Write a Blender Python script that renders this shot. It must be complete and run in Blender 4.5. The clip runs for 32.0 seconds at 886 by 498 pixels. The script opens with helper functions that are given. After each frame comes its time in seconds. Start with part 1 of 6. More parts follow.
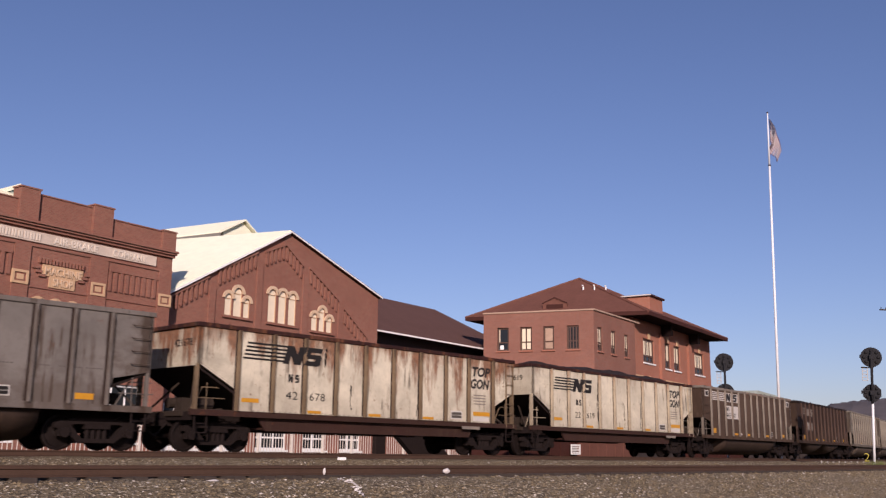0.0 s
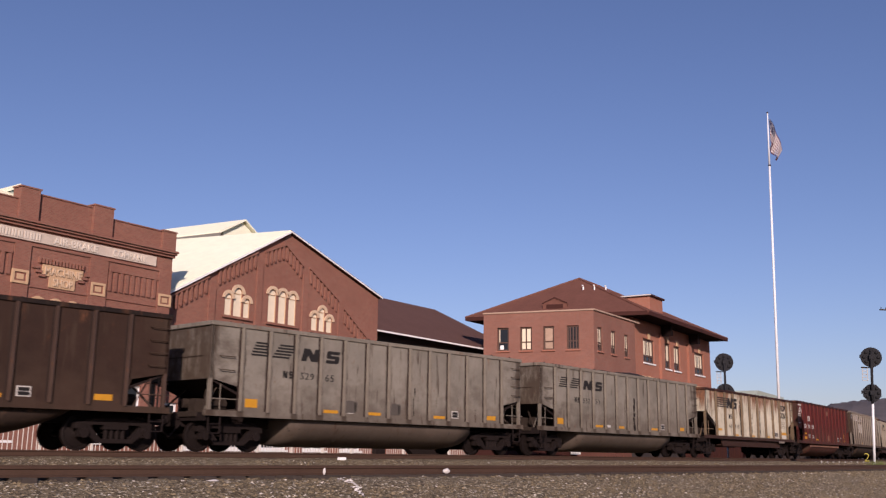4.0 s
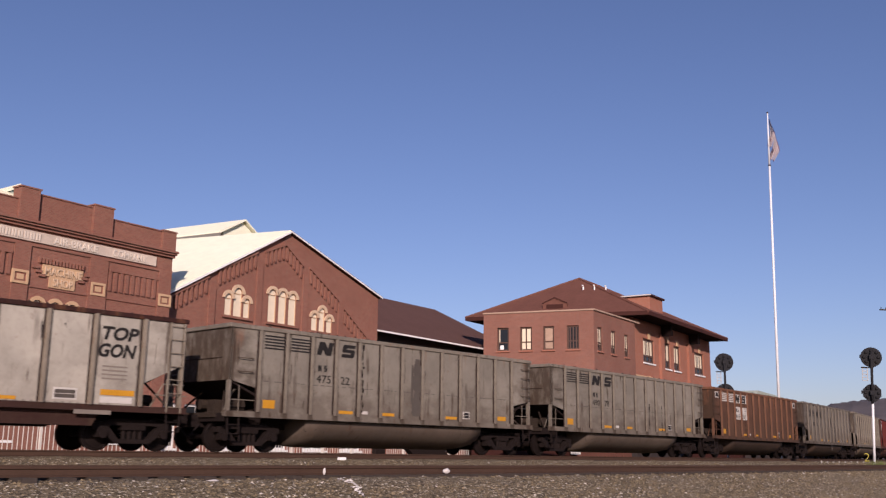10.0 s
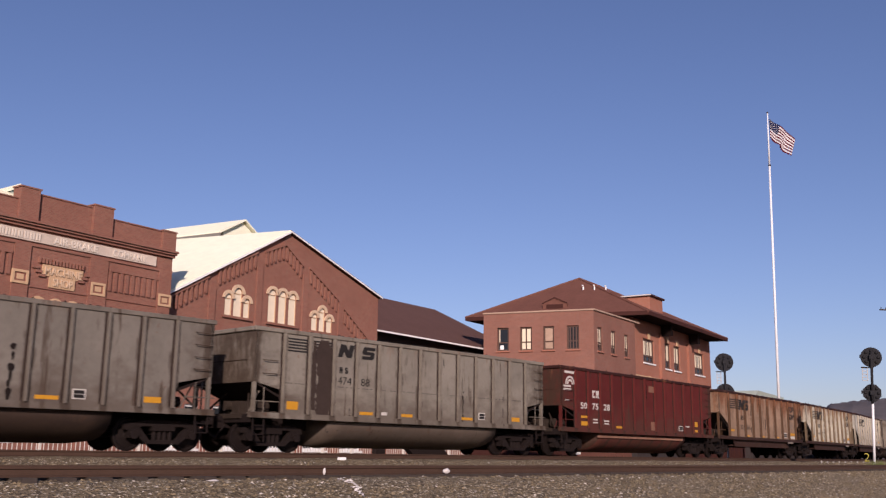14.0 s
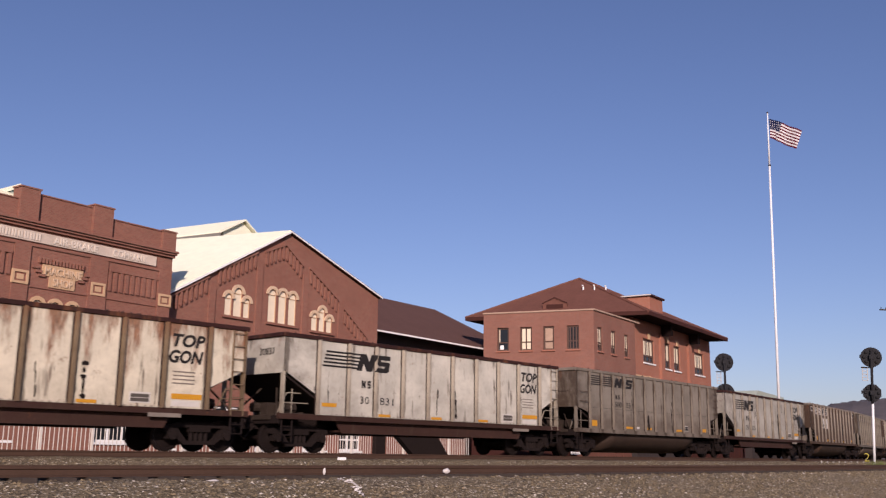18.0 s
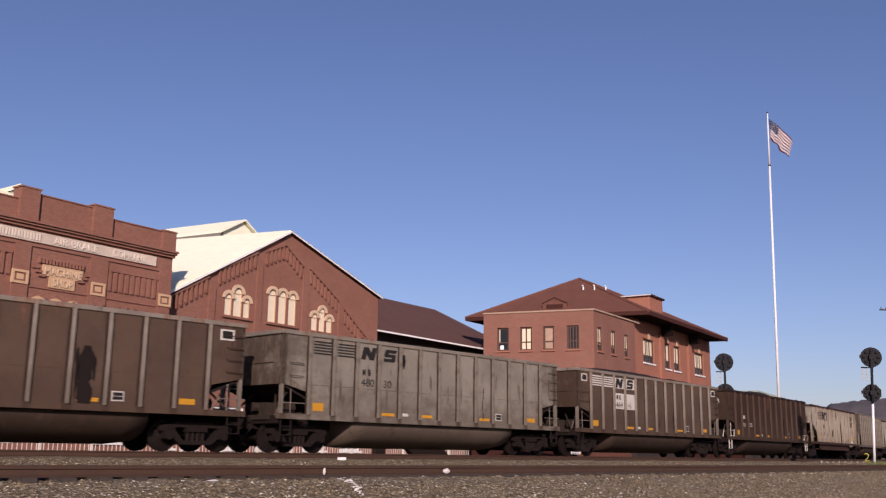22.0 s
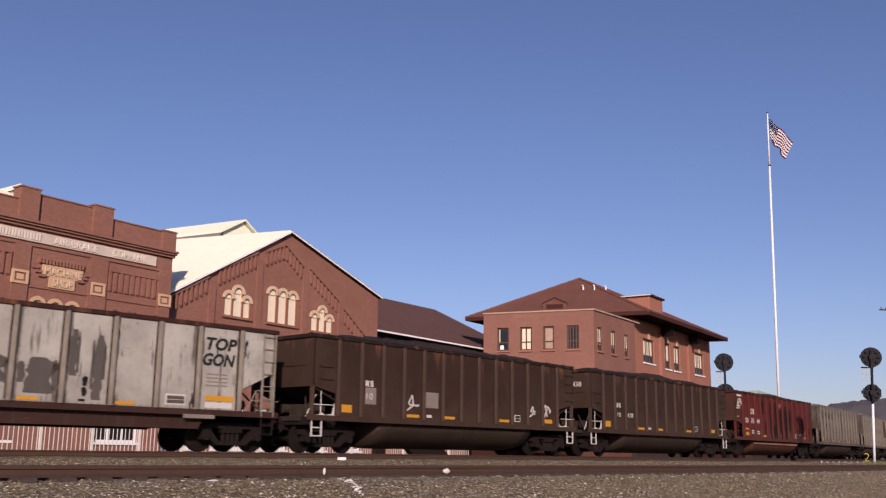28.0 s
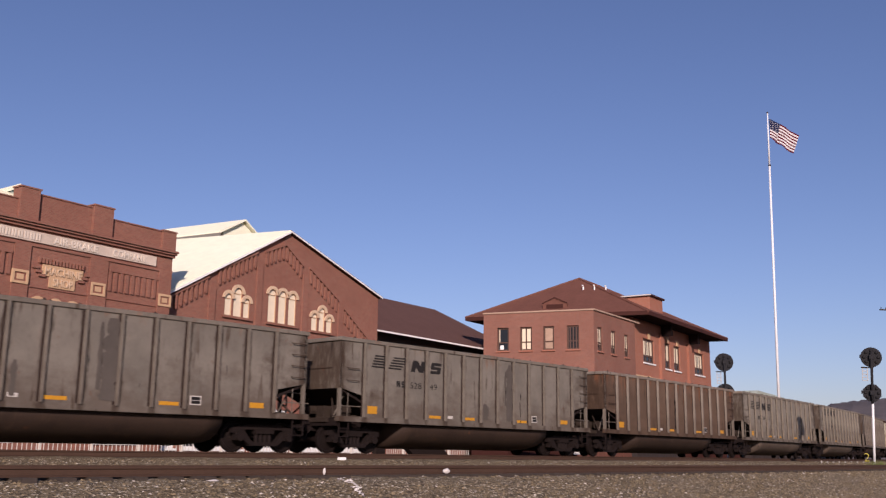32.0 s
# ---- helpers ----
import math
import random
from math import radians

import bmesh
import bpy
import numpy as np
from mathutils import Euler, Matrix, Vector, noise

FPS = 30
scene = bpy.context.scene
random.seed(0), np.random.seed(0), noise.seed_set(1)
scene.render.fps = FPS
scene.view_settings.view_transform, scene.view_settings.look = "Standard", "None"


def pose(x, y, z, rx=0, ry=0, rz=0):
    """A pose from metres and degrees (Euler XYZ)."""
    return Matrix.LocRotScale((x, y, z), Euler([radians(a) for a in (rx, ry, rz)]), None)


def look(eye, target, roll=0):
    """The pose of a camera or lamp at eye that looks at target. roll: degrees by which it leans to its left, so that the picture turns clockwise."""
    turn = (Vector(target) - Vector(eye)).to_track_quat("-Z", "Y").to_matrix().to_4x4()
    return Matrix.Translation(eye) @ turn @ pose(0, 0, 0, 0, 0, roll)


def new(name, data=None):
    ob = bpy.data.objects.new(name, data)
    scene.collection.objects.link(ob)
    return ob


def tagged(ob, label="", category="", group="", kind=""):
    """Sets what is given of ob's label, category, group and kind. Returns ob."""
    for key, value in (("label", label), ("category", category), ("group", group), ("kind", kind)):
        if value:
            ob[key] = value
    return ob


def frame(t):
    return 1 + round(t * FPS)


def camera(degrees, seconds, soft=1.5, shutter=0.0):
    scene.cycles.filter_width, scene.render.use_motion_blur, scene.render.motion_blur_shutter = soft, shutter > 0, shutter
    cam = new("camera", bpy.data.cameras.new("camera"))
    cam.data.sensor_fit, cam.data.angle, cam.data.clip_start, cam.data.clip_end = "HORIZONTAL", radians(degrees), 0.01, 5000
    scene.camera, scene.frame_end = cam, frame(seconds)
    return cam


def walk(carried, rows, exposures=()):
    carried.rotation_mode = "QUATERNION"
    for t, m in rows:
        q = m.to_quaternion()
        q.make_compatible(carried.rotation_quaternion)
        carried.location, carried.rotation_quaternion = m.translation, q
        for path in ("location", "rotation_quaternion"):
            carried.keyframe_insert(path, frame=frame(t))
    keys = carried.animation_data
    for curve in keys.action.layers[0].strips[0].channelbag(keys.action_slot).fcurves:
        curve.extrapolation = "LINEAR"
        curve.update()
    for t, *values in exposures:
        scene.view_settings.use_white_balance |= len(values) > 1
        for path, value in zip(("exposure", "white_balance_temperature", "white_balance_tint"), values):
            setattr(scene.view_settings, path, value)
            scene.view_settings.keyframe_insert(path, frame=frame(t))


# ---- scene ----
from functools import lru_cache

# ---- camera: it stands still beside the line, at the height of the far rails ----
cam = camera(49.51, 32.0, soft=1.3, shutter=0.12)
EYE = (0.0, 0.0, 0.04)
TILT, ROLL = 12.02, 0.733
VIEW = Matrix.Translation(EYE) @ pose(0, 0, 0, 90 + TILT, 0, 0) @ pose(0, 0, 0, 0, 0, ROLL)
walk(cam, [(0.0, VIEW), (32.0, VIEW)], [(0.0, -0.08, 5780, 37), (32.0, -0.08, 5780, 37)])

# ---- daylight: low warm sun behind the camera ----
SUN_AZ, SUN_EL = -85.8, 20.5          # where the sun stands: degrees from +x towards +y, and height
world = bpy.data.worlds.new("sky")
scene.world = world
world.use_nodes = True
wn = world.node_tree
sky = wn.nodes.new("ShaderNodeTexSky")
sky.sky_type, sky.sun_disc = "NISHITA", False
sky.sun_elevation, sky.sun_rotation = radians(SUN_EL), radians(90 - SUN_AZ)
sky.air_density, sky.dust_density, sky.ozone_density = 1.0, 0.6, 2.2
wn.links.new(sky.outputs[0], wn.nodes["Background"].inputs[0])
wn.nodes["Background"].inputs[1].default_value = 0.085
sun = new("sun", bpy.data.lights.new("sun", "SUN"))
sun.data.energy, sun.data.angle, sun.data.color = 5.0, radians(0.55), (1.0, 0.86, 0.60)
sa, se = radians(SUN_AZ), radians(SUN_EL)
sun.matrix_world = look((math.cos(sa) * math.cos(se) * 50, math.sin(sa) * math.cos(se) * 50, math.sin(se) * 50), (0, 0, 0))

# ---- materials ----
def nodes_of(name, rough=0.8, metal=0.0, spec=0.3):
    m = bpy.data.materials.new(name)
    m.use_nodes = True
    t = m.node_tree
    b = t.nodes["Principled BSDF"]
    b.inputs["Roughness"].default_value, b.inputs["Metallic"].default_value = rough, metal
    b.inputs["Specular IOR Level"].default_value = spec
    return m, t, b


def link(t, a, b):
    t.links.new(a, b)


def coords(t, scale=(1, 1, 1), shift=(0, 0, 0), kind="Object"):
    c = t.nodes.new("ShaderNodeTexCoord")
    m = t.nodes.new("ShaderNodeMapping")
    m.inputs["Scale"].default_value, m.inputs["Location"].default_value = scale, shift
    link(t, c.outputs[kind], m.inputs["Vector"])
    return m.outputs[0]


def noise_tex(t, vec, scale, detail=5.0, rough=0.6):
    n = t.nodes.new("ShaderNodeTexNoise")
    n.inputs["Scale"].default_value, n.inputs["Detail"].default_value, n.inputs["Roughness"].default_value = scale, detail, rough
    link(t, vec, n.inputs["Vector"])
    return n.outputs["Fac"]


def ramp(t, fac, lo, hi, a=(0, 0, 0, 1), b=(1, 1, 1, 1)):
    r = t.nodes.new("ShaderNodeValToRGB")
    r.color_ramp.elements[0].position, r.color_ramp.elements[1].position = lo, hi
    r.color_ramp.elements[0].color, r.color_ramp.elements[1].color = a, b
    link(t, fac, r.inputs[0])
    return r.outputs[0]


def mix(t, fac, a, b, mode="MIX"):
    m = t.nodes.new("ShaderNodeMix")
    m.data_type, m.blend_type = "RGBA", mode
    for sock, val in ((m.inputs[0], fac), (m.inputs[6], a), (m.inputs[7], b)):
        if isinstance(val, (int, float)):
            sock.default_value = val
        elif isinstance(val, tuple):
            sock.default_value = (*val[:3], 1)
        else:
            link(t, val, sock)
    return m.outputs[2]


def mul(t, a, b):
    m = t.nodes.new("ShaderNodeMath")
    m.operation = "MULTIPLY"
    for sock, val in ((m.inputs[0], a), (m.inputs[1], b)):
        if isinstance(val, (int, float)):
            sock.default_value = val
        else:
            link(t, val, sock)
    return m.outputs[0]


def bump(t, b, height, strength=0.3, dist=0.02):
    n = t.nodes.new("ShaderNodeBump")
    n.inputs["Strength"].default_value, n.inputs["Distance"].default_value = strength, dist
    link(t, height, n.inputs["Height"])
    link(t, n.outputs[0], b.inputs["Normal"])


def tint(c, k):
    return tuple(min(1, x * k) for x in c[:3])


RUST = (0.20, 0.075, 0.03)
TAR = (0.018, 0.015, 0.013)


def plus(t, a, b):
    m = t.nodes.new("ShaderNodeMath")
    link(t, a, m.inputs[0])
    link(t, b, m.inputs[1])
    return m.outputs[0]


def by_height(t, z0, z1, v0, v1):
    """A value that goes from v0 at height z0 to v1 at z1."""
    sep = t.nodes.new("ShaderNodeSeparateXYZ")
    link(t, coords(t), sep.inputs[0])
    r = t.nodes.new("ShaderNodeMapRange")
    for k, v in enumerate((z0, z1, v0, v1)):
        r.inputs[k + 1].default_value = v
    link(t, sep.outputs[2], r.inputs[0])
    return r.outputs[0]


def car_paint(name, base, rust=0.2, tar=0.25, grime=0.4, seed=0.0, grimecol=(0.058, 0.036, 0.023), dust=0.3, grid=None, ends=0.0):
    """Weathered enamel on steel: blotches, brown dust low down, sparse runs, rust that comes down from the chord, black leaks."""
    m, t, b = nodes_of(name, 0.72, 0.0, 0.18)
    big = noise_tex(t, coords(t, (1, 1, 1.0), (seed * 7.3, seed * 3.1, seed)), 0.7, 5)
    col = mix(t, ramp(t, big, 0.38, 0.64), tint(base, 1.08), tint(base, 0.80))
    fine = noise_tex(t, coords(t, (1, 1, 0.7), (seed * 2.3, 0, 0)), 7.0, 8, 0.75)
    col = mix(t, mul(t, ramp(t, fine, 0.50, 0.74), grime * 0.8), col, grimecol)
    # dust thrown up by the wheels, with a cloudy upper edge
    cloud = noise_tex(t, coords(t, (0.9, 0.9, 1.4), (seed * 6.1, seed, 2)), 1.3, 6, 0.65)
    low = plus(t, cloud, by_height(t, 1.2, 2.9, 0.22, -0.2))
    col = mix(t, mul(t, ramp(t, low, 0.44, 0.72), dust), col, grimecol)
    if grid:
        sep = t.nodes.new("ShaderNodeSeparateXYZ")
        link(t, coords(t), sep.inputs[0])

        def calc(op, a, b_, c=None):
            k = t.nodes.new("ShaderNodeMath")
            k.operation = op
            link(t, a, k.inputs[0])
            k.inputs[1].default_value = b_
            if c is not None:
                k.inputs[2].default_value = c
            return k.outputs[0]

        def span(val, x0, x1, v0, v1):
            r = t.nodes.new("ShaderNodeMapRange")
            for k, v in enumerate((x0, x1, v0, v1)):
                r.inputs[k + 1].default_value = v
            link(t, val, r.inputs[0])
            return r.outputs[0]

        # dirt and the posts' dim flanks, put in as broken dark streaks
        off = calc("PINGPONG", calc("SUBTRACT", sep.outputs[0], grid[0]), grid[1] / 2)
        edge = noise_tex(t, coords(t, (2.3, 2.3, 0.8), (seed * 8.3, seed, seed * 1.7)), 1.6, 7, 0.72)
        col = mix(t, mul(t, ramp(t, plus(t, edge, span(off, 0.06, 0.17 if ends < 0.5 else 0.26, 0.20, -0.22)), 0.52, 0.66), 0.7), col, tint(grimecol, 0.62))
        # brown dirt on the ends of the car
        far_out = span(calc("ABSOLUTE", calc("SUBTRACT", sep.outputs[0], 7.2), 0.0), 4.8, 7.3, -0.26, 0.2)
        col = mix(t, mul(t, ramp(t, plus(t, cloud, far_out), 0.46, 0.68), ends), col, tint(grimecol, 0.85))
    # sparse thin runs
    runs = noise_tex(t, coords(t, (5.2, 5.2, 0.5), (seed * 13.1, seed, seed * 0.7)), 1.0, 4, 0.55)
    where = noise_tex(t, coords(t, (0.7, 0.7, 0.6), (seed * 3.7, seed * 1.3, 4)), 1.0, 3)
    col = mix(t, mul(t, mul(t, ramp(t, runs, 0.58, 0.64), ramp(t, where, 0.46, 0.58)), 0.75), col, tint(grimecol, 0.9))
    # rust: wide at the top chord, drawn out in drips below it
    streak = noise_tex(t, coords(t, (1.9, 1.9, 0.36), (seed * 11.7, seed, seed * 0.4)), 1.0, 8, 0.68)
    drip = plus(t, streak, by_height(t, 1.3, 3.6, -0.20, 0.10))
    lim = 0.69 - 0.31 * rust
    rusty = mix(t, ramp(t, fine, 0.35, 0.65), (0.255, 0.100, 0.042), (0.095, 0.043, 0.022))
    col = mix(t, mul(t, ramp(t, drip, lim, lim + 0.13), min(0.93, 0.5 + 0.6 * rust)), col, rusty)
    spots = noise_tex(t, coords(t, (1, 1, 0.8), (seed * 5.1, seed * 2, seed)), 3.4, 8, 0.78)
    col = mix(t, mul(t, ramp(t, spots, 0.61, 0.66), 0.40 + 0.4 * rust), col, tint(RUST, 0.6))
    leak = noise_tex(t, coords(t, (4.5, 4.5, 0.6), (seed * 4.7 + 3, seed * 9, seed * 1.9)), 1.0, 5, 0.62)
    col = mix(t, mul(t, ramp(t, leak, 0.72 - 0.07 * tar, 0.74 - 0.07 * tar), min(1.0, 0.4 + tar)), col, TAR)
    link(t, col, b.inputs["Base Color"])
    bump(t, b, fine, 0.3, 0.012)
    return m


def plain(name, base, rough=0.8, metal=0.0, var=0.35, scale=3.0, b_str=0.3, dark=0.55, kind="Object"):
    m, t, b = nodes_of(name, rough, metal, 0.14)
    v = coords(t, kind=kind)
    a = noise_tex(t, v, scale, 6, 0.65)
    c = noise_tex(t, v, scale * 0.13, 3)
    col = mix(t, mul(t, ramp(t, a, 0.3, 0.75), var), base, tint(base, dark))
    col = mix(t, mul(t, ramp(t, c, 0.35, 0.7), var * 0.8), col, tint(base, 1.25))
    link(t, col, b.inputs["Base Color"])
    bump(t, b, a, b_str, 0.02)
    return m


def brick_mat(name, a, b_, mortar, scale=1.0, soot=0.4):
    """Brickwork at true size (0.21 x 0.07 m), with soot patches; walls are built along local x."""
    m, t, b = nodes_of(name, 0.9, 0, 0.15)
    co = t.nodes.new("ShaderNodeTexCoord")
    sep = t.nodes.new("ShaderNodeSeparateXYZ")
    link(t, co.outputs["Object"], sep.inputs[0])
    add = t.nodes.new("ShaderNodeMath")
    link(t, sep.outputs[0], add.inputs[0])
    link(t, sep.outputs[1], add.inputs[1])
    com = t.nodes.new("ShaderNodeCombineXYZ")
    link(t, add.outputs[0], com.inputs[0])
    link(t, sep.outputs[2], com.inputs[1])
    br = t.nodes.new("ShaderNodeTexBrick")
    link(t, com.outputs[0], br.inputs["Vector"])
    br.inputs["Color1"].default_value, br.inputs["Color2"].default_value = (*a, 1), (*b_, 1)
    br.inputs["Mortar"].default_value = (*mortar, 1)
    br.inputs["Scale"].default_value = 1.0
    br.inputs["Mortar Size"].default_value = 0.008
    br.inputs["Brick Width"].default_value, br.inputs["Row Height"].default_value = 0.215, 0.075
    v = coords(t)
    big = noise_tex(t, v, 0.22, 5, 0.6)
    mid = noise_tex(t, v, 1.7, 5, 0.7)
    col = mix(t, mul(t, ramp(t, big, 0.35, 0.7), soot), br.outputs[0], tint(a, 0.6))
    col = mix(t, mul(t, ramp(t, mid, 0.4, 0.75), soot * 0.6), col, tint(b_, 1.35))
    link(t, col, b.inputs["Base Color"])
    bump(t, b, br.outputs[1], -0.3, 0.006)
    return m


M = {}
M["brick_red"] = brick_mat("brick_red", (0.285, 0.122, 0.083), (0.215, 0.088, 0.062), (0.26, 0.18, 0.13), soot=0.55)
M["brick_orange"] = brick_mat("brick_orange", (0.36, 0.140, 0.085), (0.30, 0.115, 0.072), (0.30, 0.20, 0.15), soot=0.35)
M["stone"] = plain("pale_stone", (0.62, 0.54, 0.42), 0.85, 0, 0.4, 4)
M["band_stone"] = plain("band_stone", (0.60, 0.50, 0.40), 0.85, 0, 0.55, 2.5)
M["sign_stone"] = plain("sign_stone", (0.62, 0.58, 0.54), 0.85, 0, 0.35, 3)
M["letter"] = plain("carved_letter", (0.66, 0.58, 0.48), 0.8, 0, 0.2, 3)
M["sand_brick"] = plain("sand_brick", (0.54, 0.36, 0.21), 0.9, 0, 0.4, 6)
M["white_paint"] = plain("white_paint", (0.82, 0.81, 0.77), 0.6, 0, 0.2, 4)
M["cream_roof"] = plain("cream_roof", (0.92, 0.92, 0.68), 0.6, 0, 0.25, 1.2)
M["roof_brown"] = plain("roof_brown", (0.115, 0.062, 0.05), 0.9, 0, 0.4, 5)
M["roof_tile"] = plain("roof_tile", (0.150, 0.066, 0.047), 0.85, 0, 0.5, 4)
M["eave_dark"] = plain("eave_dark", (0.055, 0.020, 0.015), 0.8, 0, 0.3, 2)
# near-black: the shade under the office eaves is put into this colour
M["soffit_shade"] = plain("shaded_soffit", (0.010, 0.005, 0.0045), 0.95, 0, 0.4, 2)
M["arch_tan"] = plain("arch_tan", (0.60, 0.44, 0.29), 0.9, 0, 0.4, 5)
M["win_board"] = plain("window_board", (0.76, 0.66, 0.48), 0.8, 0, 0.25, 2)
M["frame_dark"] = plain("window_frame_dark", (0.10, 0.06, 0.045), 0.6, 0, 0.2, 4)
M["steel_dark"] = plain("steel_dark", (0.055, 0.045, 0.042), 0.65, 0.2, 0.4, 6)
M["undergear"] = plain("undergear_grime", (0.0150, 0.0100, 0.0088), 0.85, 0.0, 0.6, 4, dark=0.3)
# near-black: grime with the slope sheets' own shade coloured in; also dark yard steel
M["shade_grime"] = plain("slope_shade_grime", (0.018, 0.012, 0.010), 0.9, 0.0, 0.5, 5)
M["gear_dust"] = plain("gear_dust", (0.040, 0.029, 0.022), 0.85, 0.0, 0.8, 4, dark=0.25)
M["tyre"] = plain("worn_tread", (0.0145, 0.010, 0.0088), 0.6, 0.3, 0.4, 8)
M["rail_rust"] = plain("rail_rust", (0.074, 0.044, 0.030), 0.8, 0.2, 0.4, 9)
M["rail_head"] = plain("rail_head", (0.16, 0.11, 0.09), 0.45, 0.5, 0.3, 9)
M["tie"] = plain("tie_wood", (0.06, 0.048, 0.04), 0.95, 0, 0.5, 7)
M["yellow"] = plain("reflector_yellow", (0.50, 0.24, 0.015), 0.45, 0, 0.35, 7)
M["white_mark"] = plain("stencil_white", (0.52, 0.49, 0.44), 0.6, 0, 0.4, 7)
M["black_mark"] = plain("stencil_black", (0.02, 0.018, 0.017), 0.6, 0, 0.4, 7)
M["faded_mark"] = plain("stencil_faded", (0.20, 0.17, 0.14), 0.7, 0, 0.6, 9)
M["patch"] = plain("worn_patch", (0.20, 0.10, 0.065), 0.7, 0, 0.6, 4)
M["brick_bay"] = brick_mat("brick_bay", (0.270, 0.120, 0.083), (0.220, 0.098, 0.068), (0.22, 0.15, 0.12), soot=0.5)
M["tar"] = plain("tar_stain", (0.013, 0.009, 0.008), 0.8, 0, 0.5, 5)
M["smudge"] = plain("grey_smudge", (0.085, 0.073, 0.062), 0.7, 0, 0.6, 3)
M["grime"] = plain("dark_grime", (0.045, 0.031, 0.025), 0.7, 0, 0.6, 4)
# colour of the strips beside the posts: dirt and the unlit flank together
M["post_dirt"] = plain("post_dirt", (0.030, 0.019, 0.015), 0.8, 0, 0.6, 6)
M["coal"] = plain("coal", (0.032, 0.022, 0.018), 0.8, 0, 0.6, 9, 0.9)
M["signal_black"] = plain("signal_black", (0.022, 0.022, 0.024), 0.8, 0, 0.3, 5)
M["lens"] = plain("signal_lens", (0.020, 0.020, 0.021), 0.7, 0, 0.2, 9)
M["pole_white"] = plain("pole_white", (0.74, 0.75, 0.74), 0.45, 0, 0.2, 2)
M["fence_iron"] = plain("fence_iron", (0.66, 0.61, 0.53), 0.7, 0, 0.3, 6)
M["sign_yellow"] = plain("sign_yellow", (0.45, 0.38, 0.05), 0.5, 0, 0.2, 6)
M["flag_red"] = plain("flag_red", (0.085, 0.008, 0.016), 0.8, 0, 0.2, 6)
M["flag_white"] = plain("flag_white", (0.60, 0.58, 0.57), 0.8, 0, 0.15, 6)
M["flag_blue"] = plain("flag_blue", (0.014, 0.018, 0.055), 0.8, 0, 0.2, 6)
M["eave_grey"] = plain("eave_grey", (0.20, 0.19, 0.16), 0.8, 0, 0.3, 3)
M["green_roof"] = plain("green_roof", (0.36, 0.40, 0.33), 0.7, 0, 0.3, 2)
M["grey_wall"] = plain("grey_wall", (0.50, 0.48, 0.46), 0.8, 0, 0.3, 2)
M["asphalt"] = plain("asphalt", (0.05, 0.044, 0.04), 0.95, 0, 0.3, 5)
M["hill"] = plain("bare_woods", (0.135, 0.117, 0.112), 0.95, 0, 0.8, 0.12, 0.9)
M["dirty_coping"] = plain("dirty_coping", (0.40, 0.28, 0.20), 0.85, 0, 0.6, 3)
M["gallows_grey"] = plain("weathered_grey", (0.40, 0.39, 0.36), 0.7, 0, 0.4, 5)
M["pale_rust"] = plain("pale_rust_band", (0.25, 0.13, 0.085), 0.75, 0, 0.9, 1.6, dark=0.12)
M["weeds"] = plain("weeds", (0.10, 0.12, 0.035), 0.9, 0, 0.5, 6)


def glass_mat():
    m, t, b = nodes_of("window_glass", 0.08, 0, 0.3)
    b.inputs["Base Color"].default_value = (0.018, 0.02, 0.022, 1)
    v = coords(t)
    bump(t, b, noise_tex(t, v, 1.3, 2), 0.05, 0.02)
    return m


M["glass"] = glass_mat()


def gravel_mat(name, a, dark, light):
    """Crushed stone: pieces of 3 to 6 cm by Voronoi, with pale chips and dark gaps."""
    m, t, b = nodes_of(name, 0.95, 0, 0.2)
    v = coords(t)
    vo = t.nodes.new("ShaderNodeTexVoronoi")
    vo.inputs["Scale"].default_value = 23.0
    link(t, v, vo.inputs["Vector"])
    big = noise_tex(t, v, 0.6, 5)
    gry = t.nodes.new("ShaderNodeSeparateColor")
    link(t, vo.outputs["Color"], gry.inputs[0])
    col = mix(t, ramp(t, gry.outputs[0], 0.15, 0.9), dark, a)
    col = mix(t, ramp(t, gry.outputs[1], 0.88, 0.94), col, light)
    col = mix(t, mul(t, ramp(t, big, 0.35, 0.7), 0.45), col, tint(a, 0.65))
    link(t, col, b.inputs["Base Color"])
    bump(t, b, vo.outputs["Distance"], 0.7, 0.05)
    return m


M["gravel"] = gravel_mat("gravel", (0.275, 0.214, 0.125), (0.060, 0.045, 0.027), (0.72, 0.63, 0.46))
M["gravel_dark"] = gravel_mat("gravel_dark", (0.20, 0.16, 0.12), (0.06, 0.045, 0.035), (0.42, 0.38, 0.33))


# ---- mesh helpers ----
def bm_new():
    return bmesh.new()


def box(bm, x0, x1, y0, y1, z0, z1):
    v = [bm.verts.new((x, y, z)) for z in (z0, z1) for y in (y0, y1) for x in (x0, x1)]
    for f in ((0, 2, 3, 1), (4, 5, 7, 6), (0, 1, 5, 4), (2, 6, 7, 3), (0, 4, 6, 2), (1, 3, 7, 5)):
        bm.faces.new([v[i] for i in f])
    return bm


def prism(bm, pts, y0, y1):
    """A slab whose outline pts lies in x, z and whose thickness runs along y."""
    a = [bm.verts.new((x, y0, z)) for x, z in pts]
    b = [bm.verts.new((x, y1, z)) for x, z in pts]
    n = len(pts)
    bm.faces.new(a)
    bm.faces.new(b[::-1])
    for i in range(n):
        j = (i + 1) % n
        bm.faces.new((a[j], a[i], b[i], b[j]))
    return bm


